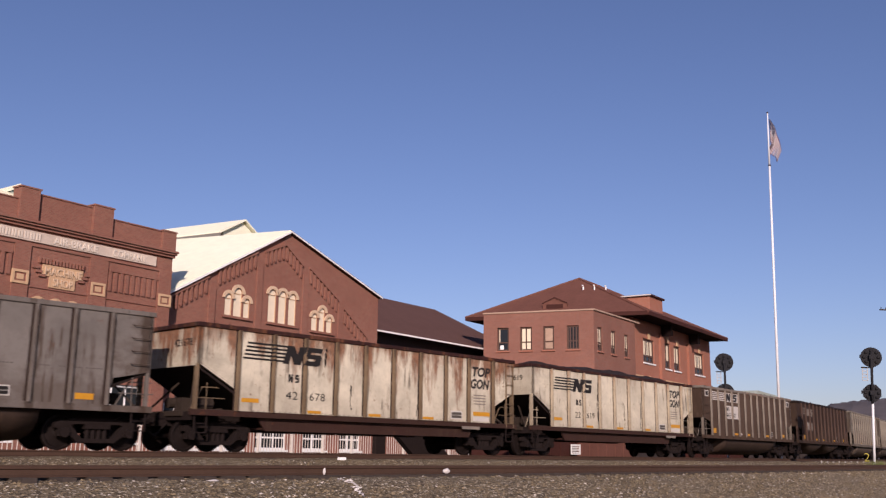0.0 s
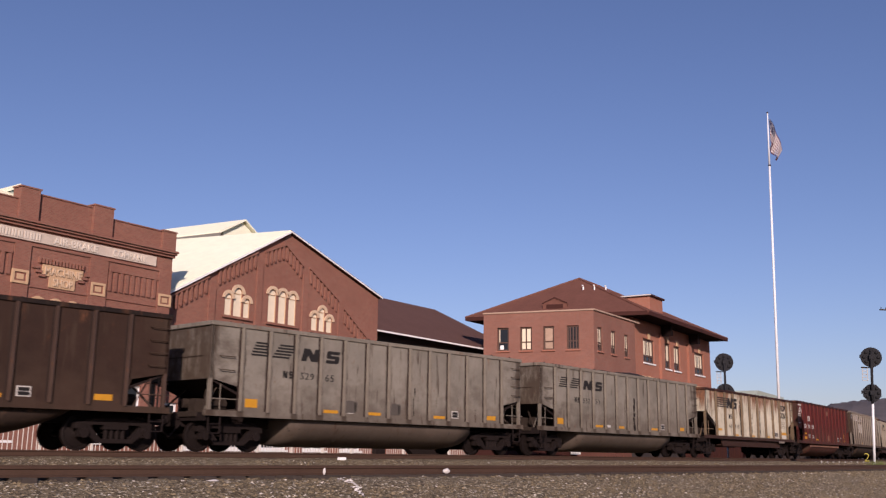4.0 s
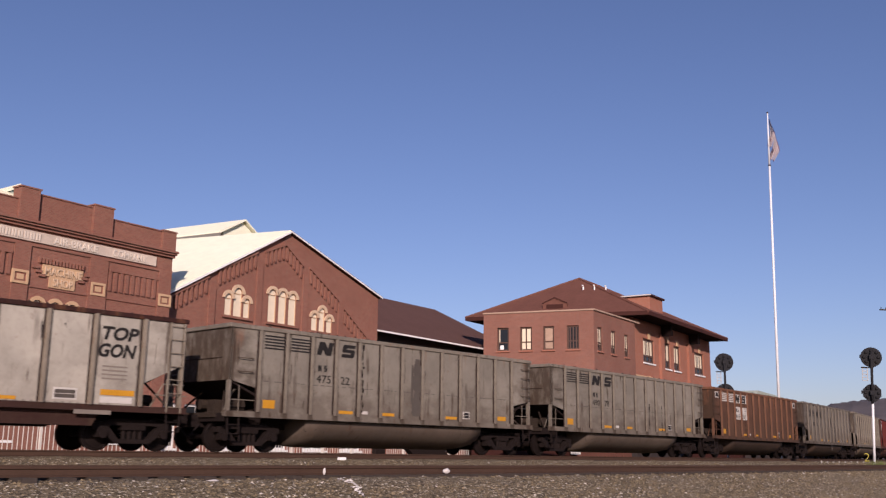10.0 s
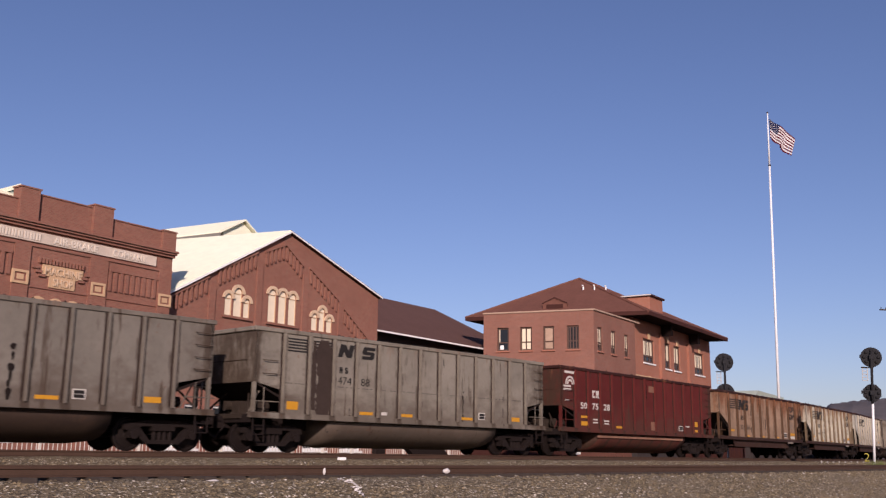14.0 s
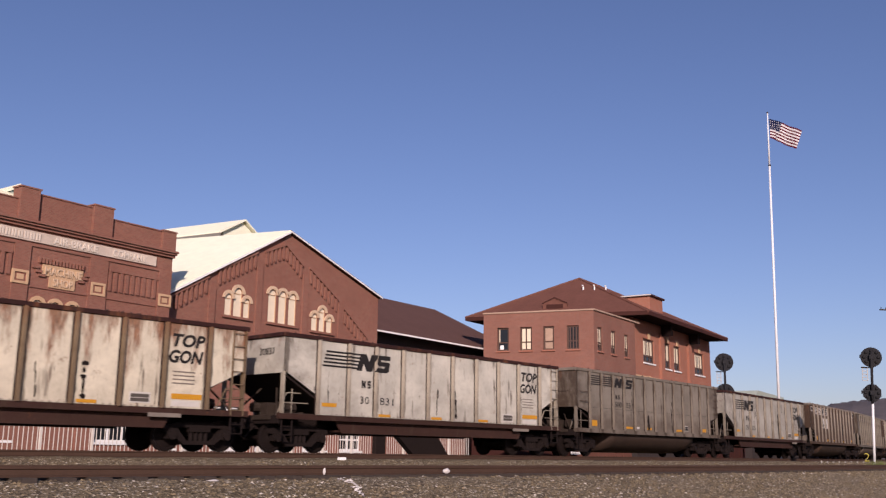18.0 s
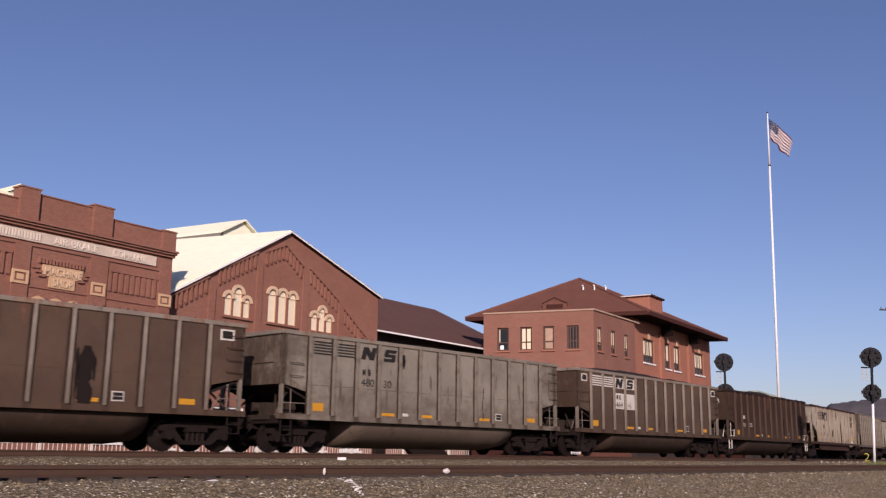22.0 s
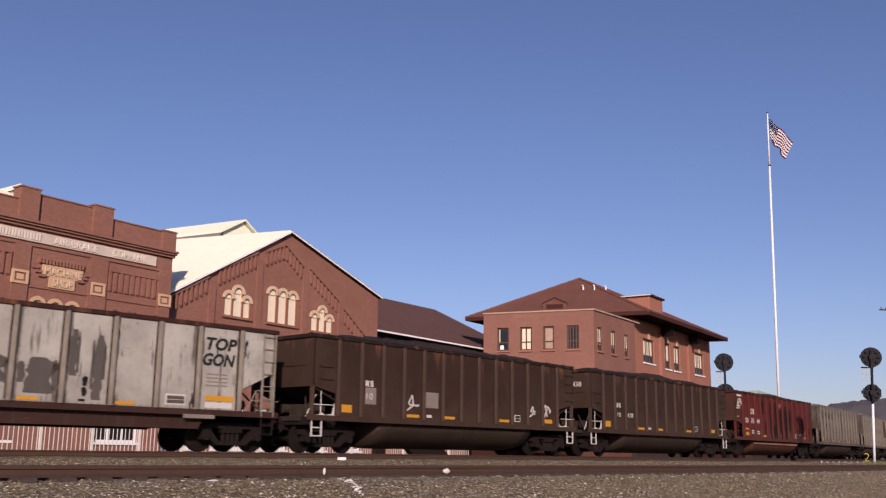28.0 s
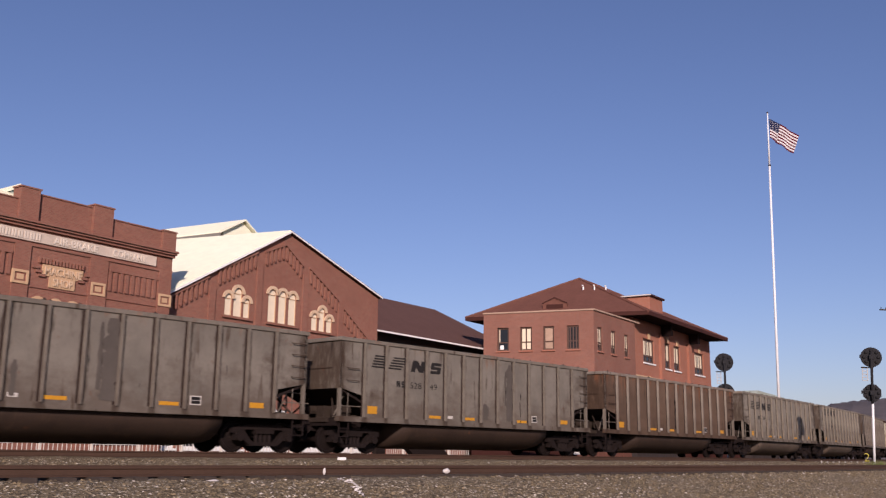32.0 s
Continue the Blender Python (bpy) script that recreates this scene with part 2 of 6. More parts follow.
def loft(bm, rings, caps=True):
    """Skin through rings of equal count."""
    vs = [[bm.verts.new(p) for p in r] for r in rings]
    n = len(rings[0])
    for a, b in zip(vs, vs[1:]):
        for i in range(n):
            j = (i + 1) % n
            bm.faces.new((a[i], a[j], b[j], b[i]))
    if caps:
        bm.faces.new(vs[0][::-1])
        bm.faces.new(vs[-1])
    return bm


def tube(bm, p, q, r, n=8, r2=None):
    p, q = Vector(p), Vector(q)
    d = (q - p).normalized()
    a = d.orthogonal().normalized()
    b = d.cross(a)
    r2 = r if r2 is None else r2
    ring = lambda c, k: [c + (a * math.cos(i * math.tau / n) + b * math.sin(i * math.tau / n)) * k for i in range(n)]
    return loft(bm, [ring(p, r), ring(q, r2)])


def mesh_of(name, bm, mat=None, smooth=False):
    bmesh.ops.recalc_face_normals(bm, faces=bm.faces)
    me = bpy.data.meshes.new(name)
    bm.to_mesh(me)
    bm.free()
    if smooth:
        me.polygons.foreach_set("use_smooth", [True] * len(me.polygons))
    me.materials.append(mat)
    return me


def part(name, bm, mat, parent, label="", smooth=False):
    me = bm if isinstance(bm, bpy.types.Mesh) else mesh_of(name, bm, M[mat] if isinstance(mat, str) else mat, smooth)
    ob = new(name, me)
    ob.parent = parent
    if label:
        ob["label"] = label
    return ob


def skin(name, me, mat, parent, label="", at=None):
    """A part on a shared mesh, with its own coat."""
    ob = new(name, me)
    ob.parent = parent
    ob.material_slots[0].link = "OBJECT"
    ob.material_slots[0].material = M[mat] if isinstance(mat, str) else mat
    if at is not None:
        ob.location = at
    if label:
        ob["label"] = label
    return ob


def thing(name, m, label, category, group="", kind=""):
    ob = new(name)
    ob.empty_display_size = 0.3
    ob.matrix_basis = m
    return tagged(ob, label, category, group, kind)


def setting(name, bm, mat, label="", smooth=False):
    return tagged(part(name, bm, mat, None, "", smooth), label, "", "", "structure")


@lru_cache(None)
def text_mesh(words, size, shear=0.0, spacing=1.0, line=1.0, thick=0.0, bold=0.0):
    """Words in Blender's own font, upright in x, z, from the lower left corner of the first line."""
    cu = bpy.data.curves.new("words", "FONT")
    cu.body, cu.size, cu.shear, cu.space_character, cu.space_line, cu.extrude, cu.offset = words, size, shear, spacing, line, thick, bold
    cu.resolution_u = 3
    ob = bpy.data.objects.new("words", cu)
    scene.collection.objects.link(ob)
    bpy.context.view_layer.update()
    me = bpy.data.meshes.new_from_object(ob.evaluated_get(bpy.context.evaluated_depsgraph_get()))
    bpy.data.objects.remove(ob)
    me.transform(Matrix.Rotation(radians(90), 4, "X"))
    me.materials.clear()
    me.materials.append(M["black_mark"])
    return me

# ---- the line of the track: straight, then a long left-hand curve, then straight again ----
X0, Y0, TH0, CURVE = -0.024, 35.062, 0.83479, 0.00301
S_IN, S_OUT = -45.0, 125.0
HALF = 1.55                                # near side of the cars to the middle of the track


def near_line(s):
    """Point and heading on the line that the near sides of the cars follow."""
    c = min(max(s, S_IN), S_OUT)
    h = TH0 + CURVE * c
    x = X0 + (math.sin(h) - math.sin(TH0)) / CURVE
    y = Y0 - (math.cos(h) - math.cos(TH0)) / CURVE
    return x + (s - c) * math.cos(h), y + (s - c) * math.sin(h), h


def beside(s, d):
    """d metres beyond that line (minus: towards the camera)."""
    x, y, h = near_line(s)
    return x - math.sin(h) * d, y + math.cos(h) * d, h


def strip(bm, stations, profile):
    """A ribbon along the track: profile is a row of (distance, height)."""
    rows = [[bm.verts.new((*beside(s, d)[:2], z)) for d, z in profile] for s in stations]
    for a, b in zip(rows, rows[1:]):
        for i in range(len(profile) - 1):
            bm.faces.new((a[i], b[i], b[i + 1], a[i + 1]))
    return bm


STATIONS = [-640 + 20 * i for i in range(28)] + [-80 + 5 * i for i in range(46)] + [150 + 20 * i for i in range(32)]

# ground: one sheet that reaches the horizon
bm = bm_new()
rings = [0, 12, 30, 60, 120, 300, 800, 2500]
bm_v = []
for r in rings:
    bm_v.append([bm.verts.new((r * math.cos(a * math.tau / 48), r * math.sin(a * math.tau / 48), -1.42)) for a in range(48)])
for a, b in zip(bm_v[1:], bm_v[2:]):
    for i in range(48):
        bm.faces.new((a[i], a[(i + 1) % 48], b[(i + 1) % 48], b[i]))
bm.faces.new(bm_v[1])
bmesh.ops.delete(bm, geom=bm_v[0], context="VERTS")
setting("ground", bm, "gravel_dark", "bare grey-brown ground beside the railway")

# ballast banks: foreground shoulder, near track, ditch, far track, yard behind
rng = random.Random(4)
DN = -23.5 + 15.0                          # near rail of the near track
bm = bm_new()
prof = [(-40, -1.40), (-14.2, -1.38), (-12.4, -1.15), (-11.0, -0.85), (-9.75, -0.56), (-8.9, -0.47), (-6.5, -0.455), (-5.2, -0.46),
        (-3.2, -0.43), (-1.7, -0.30), (-0.8, -0.20), (0.4, -0.17), (2.8, -0.17), (4.2, -0.22), (5.6, -0.42)]
strip(bm, STATIONS, prof)
bmesh.ops.subdivide_edges(bm, edges=[e for e in bm.edges if e.calc_length() < 6], cuts=2, use_grid_fill=True)
for v in bm.verts:
    v.co.z += 0.035 * noise.noise(v.co * 0.9) + 0.03 * noise.noise(v.co * 2.7)
setting("ballast", bm, "gravel", "grey-brown crushed stone ballast along the tracks", True)

# the yard and street behind the line
bm = bm_new()
strip(bm, STATIONS, [(5.5, -0.40), (9, -0.38), (30, -0.33), (90, -0.32), (260, -0.32)])
setting("street", bm, "asphalt", "worn asphalt yard and street behind the tracks")

# stones that stand proud of the foreground ballast
bm = bm_new()


def stone(bm, x, y, z, r):
    pts = [Vector((rng.uniform(-1, 1), rng.uniform(-1, 1), rng.uniform(-0.7, 0.9))).normalized() * r * rng.uniform(0.7, 1.2) for _ in range(6)]
    vs = [bm.verts.new((x + p.x * 1.2, y + p.y, z + p.z * 0.8)) for p in (Vector((r, 0, 0)), Vector((0, r, 0)), Vector((-r, 0, 0)), Vector((0, -r, 0)))]
    top = bm.verts.new((x + pts[4].x * 0.5, y + pts[4].y * 0.5, z + r * 0.8))
    for i in range(4):
        vs[i].co += pts[i] * 0.4
        bm.faces.new((vs[i], vs[(i + 1) % 4], top))


def bank_height(d):
    for (d0, z0), (d1, z1) in zip(prof, prof[1:]):
        if d0 <= d <= d1:
            return z0 + (z1 - z0) * (d - d0) / (d1 - d0)
    return -0.4


for _ in range(56000):
    s = rng.uniform(-34, 95) if rng.random() < 0.75 else rng.uniform(-34, 20)
    d = rng.uniform(-12.6, -8.85) if rng.random() < 0.72 else rng.uniform(-4.8, -0.9)
    x, y, _h = beside(s, d)
    stone(bm, x, y, bank_height(d) + rng.uniform(-0.012, 0.012), rng.uniform(0.015, 0.036))
stones_mat, t, b = nodes_of("ballast_stone", 0.95, 0, 0.1)
gi = t.nodes.new("ShaderNodeNewGeometry")
col = ramp(t, gi.outputs["Random Per Island"], 0.0, 1.0, (0.070, 0.053, 0.031, 1), (0.335, 0.262, 0.152, 1))
col = mix(t, ramp(t, gi.outputs["Random Per Island"], 0.94, 0.945), col, (0.66, 0.60, 0.51))
link(t, mix(t, mul(t, noise_tex(t, coords(t), 0.8, 4), 0.5), col, (0.10, 0.08, 0.06)), b.inputs["Base Color"])
tagged(part("ballast_stones", bm, stones_mat, None), "loose crushed stones on the ballast shoulder", "ballast", "", "stuff")

# ---- rails, with head, web and foot; ties ----
RAIL = [(-0.07, -0.17), (0.07, -0.17), (0.07, -0.155), (0.012, -0.13), (0.010, -0.045), (0.036, -0.035), (0.036, -0.004), (0.028, 0.0),
        (-0.028, 0.0), (-0.036, -0.004), (-0.036, -0.035), (-0.010, -0.045), (-0.012, -0.13), (-0.07, -0.155)]


def rail(name, d, z, s0, s1, label):
    bm = bm_new()
    st = [s for s in STATIONS if s0 <= s <= s1]
    loft(bm, [[(*beside(s, d + a)[:2], z + b) for a, b in RAIL] for s in st])
    return setting(name, bm, "rail_rust", label)


rail("rail_1", HALF - 0.75, 0.0, -640, 770, "rusty steel rail under the train")
rail("rail_2", HALF + 0.75, 0.0, -640, 770, "rusty steel rail under the train")
rail("rail_3", DN, -0.25, -640, 770, "rusty brown steel rail of the empty near track")
rail("rail_4", DN + 1.5, -0.25, -640, 770, "rusty brown steel rail of the empty near track")

tie_me = mesh_of("tie", box(bm_new(), -0.115, 0.115, -1.3, 1.3, -0.16, 0.0), M["tie"])
for row, (mid, z) in enumerate(((DN + 0.75, -0.415), (HALF, -0.165))):
    track = thing("track_bed", Matrix(), "creosoted wooden ties under the rails", "railway track", "", "structure")
    near = [s for s in np.arange(-32, 60, 0.62)]
    for s in near:
        x, y, h = beside(float(s) + rng.uniform(-0.04, 0.04), mid + rng.uniform(-0.05, 0.05))
        ob = new("tie", tie_me)
        ob.parent = track
        ob.matrix_basis = Matrix.Translation((x, y, z)) @ Matrix.Rotation(h + rng.uniform(-0.02, 0.02), 4, "Z")
    bm = bm_new()
    for s in list(np.arange(-260, -32, 0.62)) + list(np.arange(60, 300, 0.62)):
        x, y, h = beside(float(s), mid)
        m = Matrix.Translation((x, y, z)) @ Matrix.Rotation(h, 4, "Z")
        n0 = len(bm.verts)
        box(bm, -0.115, 0.115, -1.3, 1.3, -0.16, 0.0)
        bm.verts.ensure_lookup_table()
        for v in bm.verts[n0:]:
            v.co = m @ v.co
    part("far_ties", bm, "tie", track)["kind"] = "stuff"

# ---- buildings: fronts run along FRONT, sides go back along SIDE ----
def wall_frame(heading, dist, turn):
    """A frame with x along a front at that heading and that distance from the camera's foot, y straight back."""
    h = radians(heading)
    n = Vector((-math.sin(h), math.cos(h), 0)) * dist
    return Matrix.Translation(n) @ Matrix.Rotation(h, 4, "Z")


SKEW = math.tan(radians(14))              # sides lean 14 degrees off square


def frame_box(bm, x0, x1, z0, z1, y0, y1, bar):
    """A picture frame: four bars round an opening."""
    box(bm, x0, x0 + bar, y0, y1, z0, z1)
    box(bm, x1 - bar, x1, y0, y1, z0, z1)
    box(bm, x0 + bar, x1 - bar, y0, y1, z0, z0 + bar)
    box(bm, x0 + bar, x1 - bar, y0, y1, z1 - bar, z1)
    return bm


def arch_pts(x0, x1, z0, z1, n=8):
    """Outline of a round-headed opening."""
    r, c = (x1 - x0) / 2, (x0 + x1) / 2
    return [(x0, z0), (x1, z0)] + [(c + r * math.cos(math.pi * i / n), z1 - r + r * math.sin(math.pi * i / n)) for i in range(n + 1)]


def pierced(bm, outline, holes, y0, y1):
    """A wall slab with real openings: outline and holes are lists of (x, z)."""
    ring = lambda pts: [bm.verts.new((x, y0, z)) for x, z in pts]
    loops = [ring(outline)] + [ring(h) for h in holes]
    edges = []
    for lp in loops:
        edges += [bm.edges.new((lp[i], lp[(i + 1) % len(lp)])) for i in range(len(lp))]
    geo = bmesh.ops.triangle_fill(bm, use_beauty=True, use_dissolve=False, edges=edges)
    faces = [g for g in geo["geom"] if isinstance(g, bmesh.types.BMFace)]

    def inside(p, poly):
        c = False
        for i in range(len(poly)):
            (ax, az), (bx, bz) = poly[i], poly[i - 1]
            if (az > p[1]) != (bz > p[1]) and p[0] < (bx - ax) * (p[1] - az) / (bz - az) + ax:
                c = not c
        return c

    drop = [f for f in faces if any(inside((f.calc_center_median().x, f.calc_center_median().z), h) for h in holes)]
    bmesh.ops.delete(bm, geom=drop, context="FACES_ONLY")
    faces = [f for f in faces if f.is_valid]
    ext = bmesh.ops.extrude_face_region(bm, geom=faces)
    for g in ext["geom"]:
        if isinstance(g, bmesh.types.BMVert):
            g.co.y += y1 - y0
    return bm


# -- the machine shop: parapet, stone sign band, corbels --
shop = thing("machine_shop", wall_frame(55, 46, 0), "red brick machine shop with stepped parapet and stone sign band", "factory building")
XL, XR = 4.0, 37.25
ground_wins = [(8 + 3.6 * i, 9.9 + 3.6 * i, 0.42, 3.6) for i in range(6)] + [(32.83, 35.68, 0.42, 3.6)]
upper_arch = [(28.37 + 1.03 * i, 28.99 + 1.03 * i, 5.2, 7.66) for i in range(3)] + [(33.0 + 1.0 * i, 33.8 + 1.0 * i, 4.6, 7.1) for i in range(3)] + \
             [(22.6 + 1.0 * i, 23.4 + 1.0 * i, 4.6, 7.1) for i in range(3)]
bm = bm_new()
pierced(bm, [(XL, -0.5), (XR, -0.5), (XR, 12.5), (XL, 12.5)],
        [[(a, c), (b, c), (b, d), (a, d)] for a, b, c, d in ground_wins] + [arch_pts(*w) for w in upper_arch], 0, 0.5)
part("front_wall", bm, "brick_red", shop)
bm = bm_new()
box(bm, XL, XL + 0.5, 0.5, 40, -0.5, 12.9)
part("side_wall", bm, "brick_red", shop)
bm = bm_new()
prism(bm, [(XR - 0.5, -0.5), (XR, -0.5), (XR, 12.9), (XR - 0.5, 12.9)], 0.5, 40)
for v in bm.verts:
    v.co.x -= (v.co.y - 0.5) * 0.35
part("side_wall", bm, "brick_red", shop)
part("back_wall", box(bm_new(), XL, 22, 40, 40.5, -0.5, 12.9), "brick_red", shop)
bm = bm_new()
prism(bm, [(XL, 11.9), (36.2, 11.9), (29, 13.2), (XL, 14.0)], 1.0, 39)
for v in bm.verts:
    if v.co.y > 30:
        v.co.x = min(v.co.x, 21)
part("roof", bm, "cream_roof", shop, "pale flat roof behind the parapet")
for a, b, z in ((4.0, 27.1, 12.62), (28.15, 31.5, 13.08), (32.75, 36.4, 12.68)):
    part("parapet", box(bm_new(), a, b, 0.0, 0.44, 12.5, z + 0.15), "brick_red", shop)
    part("coping", box(bm_new(), a, b, -0.05, 0.5, z + 0.15, z + 0.22), "brick_red", shop)
for a, b, z in ((27.05, 28.15, 13.42), (31.5, 32.75, 13.38), (36.3, 37.27, 12.86), (22.0, 23.1, 13.4)):
    pil = part("parapet_pier", box(bm_new(), a, b, -0.2, 0.55, 11.75, z), "brick_red", shop)
    part("pier_cap", box(bm_new(), a - 0.06, b + 0.06, -0.24, 0.6, z, z + 0.08), "brick_red", pil)
# cornice of three courses, sign band, lower string course
for z0, z1, o in ((11.35, 11.5, 0.16), (11.5, 11.62, 0.28), (11.62, 11.74, 0.38)):
    part("cornice", box(bm_new(), XL, XR + o * 0.4, -o, 0.0, z0, z1), "brick_red", shop)
part("sign_band", box(bm_new(), 16.0, 36.0, -0.10, 0.0, 10.66, 11.22), "band_stone", shop, "pale stone sign band with raised letters")
part("string_course", box(bm_new(), XL, XR, -0.08, 0.0, 10.42, 10.56), "brick_red", shop)
mon = part("roof_monitor", prism(bm_new(), [(24.7, 11.95), (30.4, 11.95), (30.4, 12.6), (27.99, 13.82), (24.7, 11.98)], 1.6, 9.0), "green_roof", shop, "low roof monitor with a pale roof edge")
part("monitor_roof", prism(bm_new(), [(24.6, 11.95), (27.99, 13.84), (27.99, 14.06), (24.6, 12.16)], 1.5, 9.2), "cream_roof", mon)
# raised letters: the first word as plain bars, then two words in full
for i in range(12):
    for dx in (0.0, 0.15):
        part("letter_bar", box(bm_new(), 24.4 + i * 0.345 + dx, 24.49 + i * 0.345 + dx, -0.14, -0.1, 10.76, 11.12), "letter", shop)
for words, x0, w in (("AIR-BRAKE", 29.22, 2.75), ("COMPANY", 32.95, 2.35)):
    me = text_mesh(words, 0.54, 0.0, 1.0, 1.0, 0.02, 0.012)
    span = max(v.co.x for v in me.vertices)
    ob = skin("letters", me, "letter", shop, "raised white stone letters", (x0, -0.12, 10.75))
    ob.scale.x = w / span
# stone squares, corbel slots, panels
for x0 in (27.05, 31.72, 36.32, 22.4):
    sq = part("stone_square", frame_box(bm_new(), x0, x0 + 0.92, 8.36, 9.08, -0.16, 0.0, 0.13), "sand_brick", shop, "carved tan stone square")
    part("carving", box(bm_new(), x0 + 0.27, x0 + 0.65, -0.13, -0.02, 8.58, 8.86), "sand_brick", sq)
    part("square_ground", box(bm_new(), x0 + 0.13, x0 + 0.79, -0.05, -0.01, 8.49, 8.95), "sand_brick", sq)
for a, b in ((23.3, 27.0), (32.84, 36.28)):
    n = round((b - a) / 0.385)
    for i in range(n):
        part("corbel", box(bm_new(), a + i * 0.385, a + i * 0.385 + 0.19, -0.10, 0.0, 8.75, 9.85 - 0.02 * (i % 2)), "brick_red", shop)
    part("corbel_top", box(bm_new(), a, b, -0.103, 0.0, 9.86, 10.02), "brick_red", shop)
for a, b in ((28.0, 31.6), (32.75, 36.3)):
    part("ledge", box(bm_new(), a, b, -0.06, 0.0, 8.27, 8.35), "brick_red", shop)
for i in range(14):
    part("dentil", box(bm_new(), 28.5 + i * 0.2, 28.6 + i * 0.2, -0.14, 0.0, 9.62, 9.92), "brick_red", shop)
for z, a, b in ((9.36, 28.35, 31.5), (9.16, 28.55, 31.3), (8.96, 28.75, 31.1)):
    for x0, x1 in ((a - 0.18, a + 0.18), (b - 0.18, b + 0.18)):
        part("brick_step", box(bm_new(), x0, x1, -0.12, 0.0, z - 0.06, z + 0.08), "brick_red", shop)
part("name_panel", box(bm_new(), 28.75, 31.2, -0.08, 0.0, 8.98, 9.58), "sand_brick", shop, "tan stone name panel")
part("name_panel", box(bm_new(), 29.2, 30.75, -0.08, 0.0, 8.40, 8.98), "sand_brick", shop, "tan stone name panel")
for words, x0, z0, w in (("MACHINE", 28.85, 9.07, 2.25), ("SHOP", 29.4, 8.5, 1.2)):
    me = text_mesh(words, 0.56, 0.0, 1.0, 1.0, 0.03, 0.01)
    span = max(v.co.x for v in me.vertices)
    ob = skin("letters", me, "arch_tan", shop, "raised stone letters", (x0, -0.1, z0))
    ob.scale.x = w / span
for a, b in ((27.1, 28.0), (31.6, 32.75), (36.3, 37.2), (22.3, 23.2)):
    part("pilaster", box(bm_new(), a, b, -0.10, 0.0, -0.5, 10.42), "brick_red", shop)
for w in upper_arch:
    win = part("window", prism(bm_new(), arch_pts(*w), 0.08, 0.14), "win_board", shop, "boarded round-headed window")
    c, r = (w[0] + w[1]) / 2, (w[1] - w[0]) / 2
    bm = bm_new()
    prism(bm, [(c + (r + 0.2) * math.cos(math.pi * i / 10), w[3] - r + (r + 0.2) * math.sin(math.pi * i / 10)) for i in range(11)] +
          [(c + r * math.cos(math.pi * i / 10), w[3] - r + r * math.sin(math.pi * i / 10)) for i in range(10, -1, -1)], -0.07, 0.05)
    part("arch", bm, "sand_brick", win)


def sash_window(parent, x0, x1, z0, z1, y=0.0, bar=0.09, mat="white_paint", mull=1, rail_at=0.5, sill="", inset=0.14):
    """A window set in an opening: frame, glass, mullions, meeting rail and sill."""
    w = part("window", frame_box(bm_new(), x0, x1, z0, z1, y + inset, y + inset + 0.1, bar), mat, parent)
    part("pane", box(bm_new(), x0 + bar, x1 - bar, y + inset + 0.05, y + inset + 0.07, z0 + bar, z1 - bar), "glass", w, "dark reflecting glass")
    for i in range(mull):
        xm = x0 + (x1 - x0) * (i + 1) / (mull + 1)
        part("mullion", box(bm_new(), xm - bar * 0.45, xm + bar * 0.45, y + inset + 0.01, y + inset + 0.045, z0 + bar, z1 - bar), mat, w)
    if rail_at:
        zm = z0 + (z1 - z0) * rail_at
        part("meeting_rail", box(bm_new(), x0 + bar, x1 - bar, y + inset - 0.01, y + inset + 0.048, zm - bar * 0.4, zm + bar * 0.4), mat, w)
    if sill:
        part("sill", box(bm_new(), x0 - 0.1, x1 + 0.1, y - 0.12, y + inset, z0 - 0.13, z0), sill, w)
    return w


for a, b, c, d in ground_wins:
    sash_window(shop, a, b, c, d, 0.0, 0.13, "white_paint", 2 if b - a > 2.2 else 1, 0.5, "white_paint")

# -- the gabled hall: triple windows, corbelled rakes, cream roofs --
HALL = 0.94                                # drawn at 50 m, stands at 47 m
hall = thing("gabled_hall", Matrix.Scale(HALL, 4) @ wall_frame(55, 50, 0), "red brick gabled hall with arched windows and cream roof", "factory building")
triples = [[(45.2, 45.85, 9.2, 10.75), (46.0, 46.8, 9.2, 11.25), (46.95, 47.55, 9.2, 10.6)],
           [(49.35, 50.15, 9.2, 11.65), (50.4, 51.2, 9.2, 11.65), (51.45, 52.25, 9.2, 11.6)],
           [(54.0, 54.65, 9.1, 10.45), (54.85, 55.5, 9.1, 10.95), (55.7, 56.35, 9.1, 10.35)]]
low_wins = [(40.6, 41.7), (42.3, 43.5), (44.7, 47.6), (48.2, 51.9), (53.4, 56.15), (57.35, 60.3)]
bm = bm_new()
FACE = [(40.0, -0.5), (62.05, -0.5), (62.05, 12.62), (51.12, 16.08), (40.4, 10.0), (40.0, 9.8)]
pierced(bm, FACE, [arch_pts(*w) for tr in triples for w in tr] + [[(a, 0.15), (b, 0.15), (b, 3.0), (a, 3.0)] for a, b in low_wins], 0, 0.5)
part("front_wall", bm, "brick_red", hall)
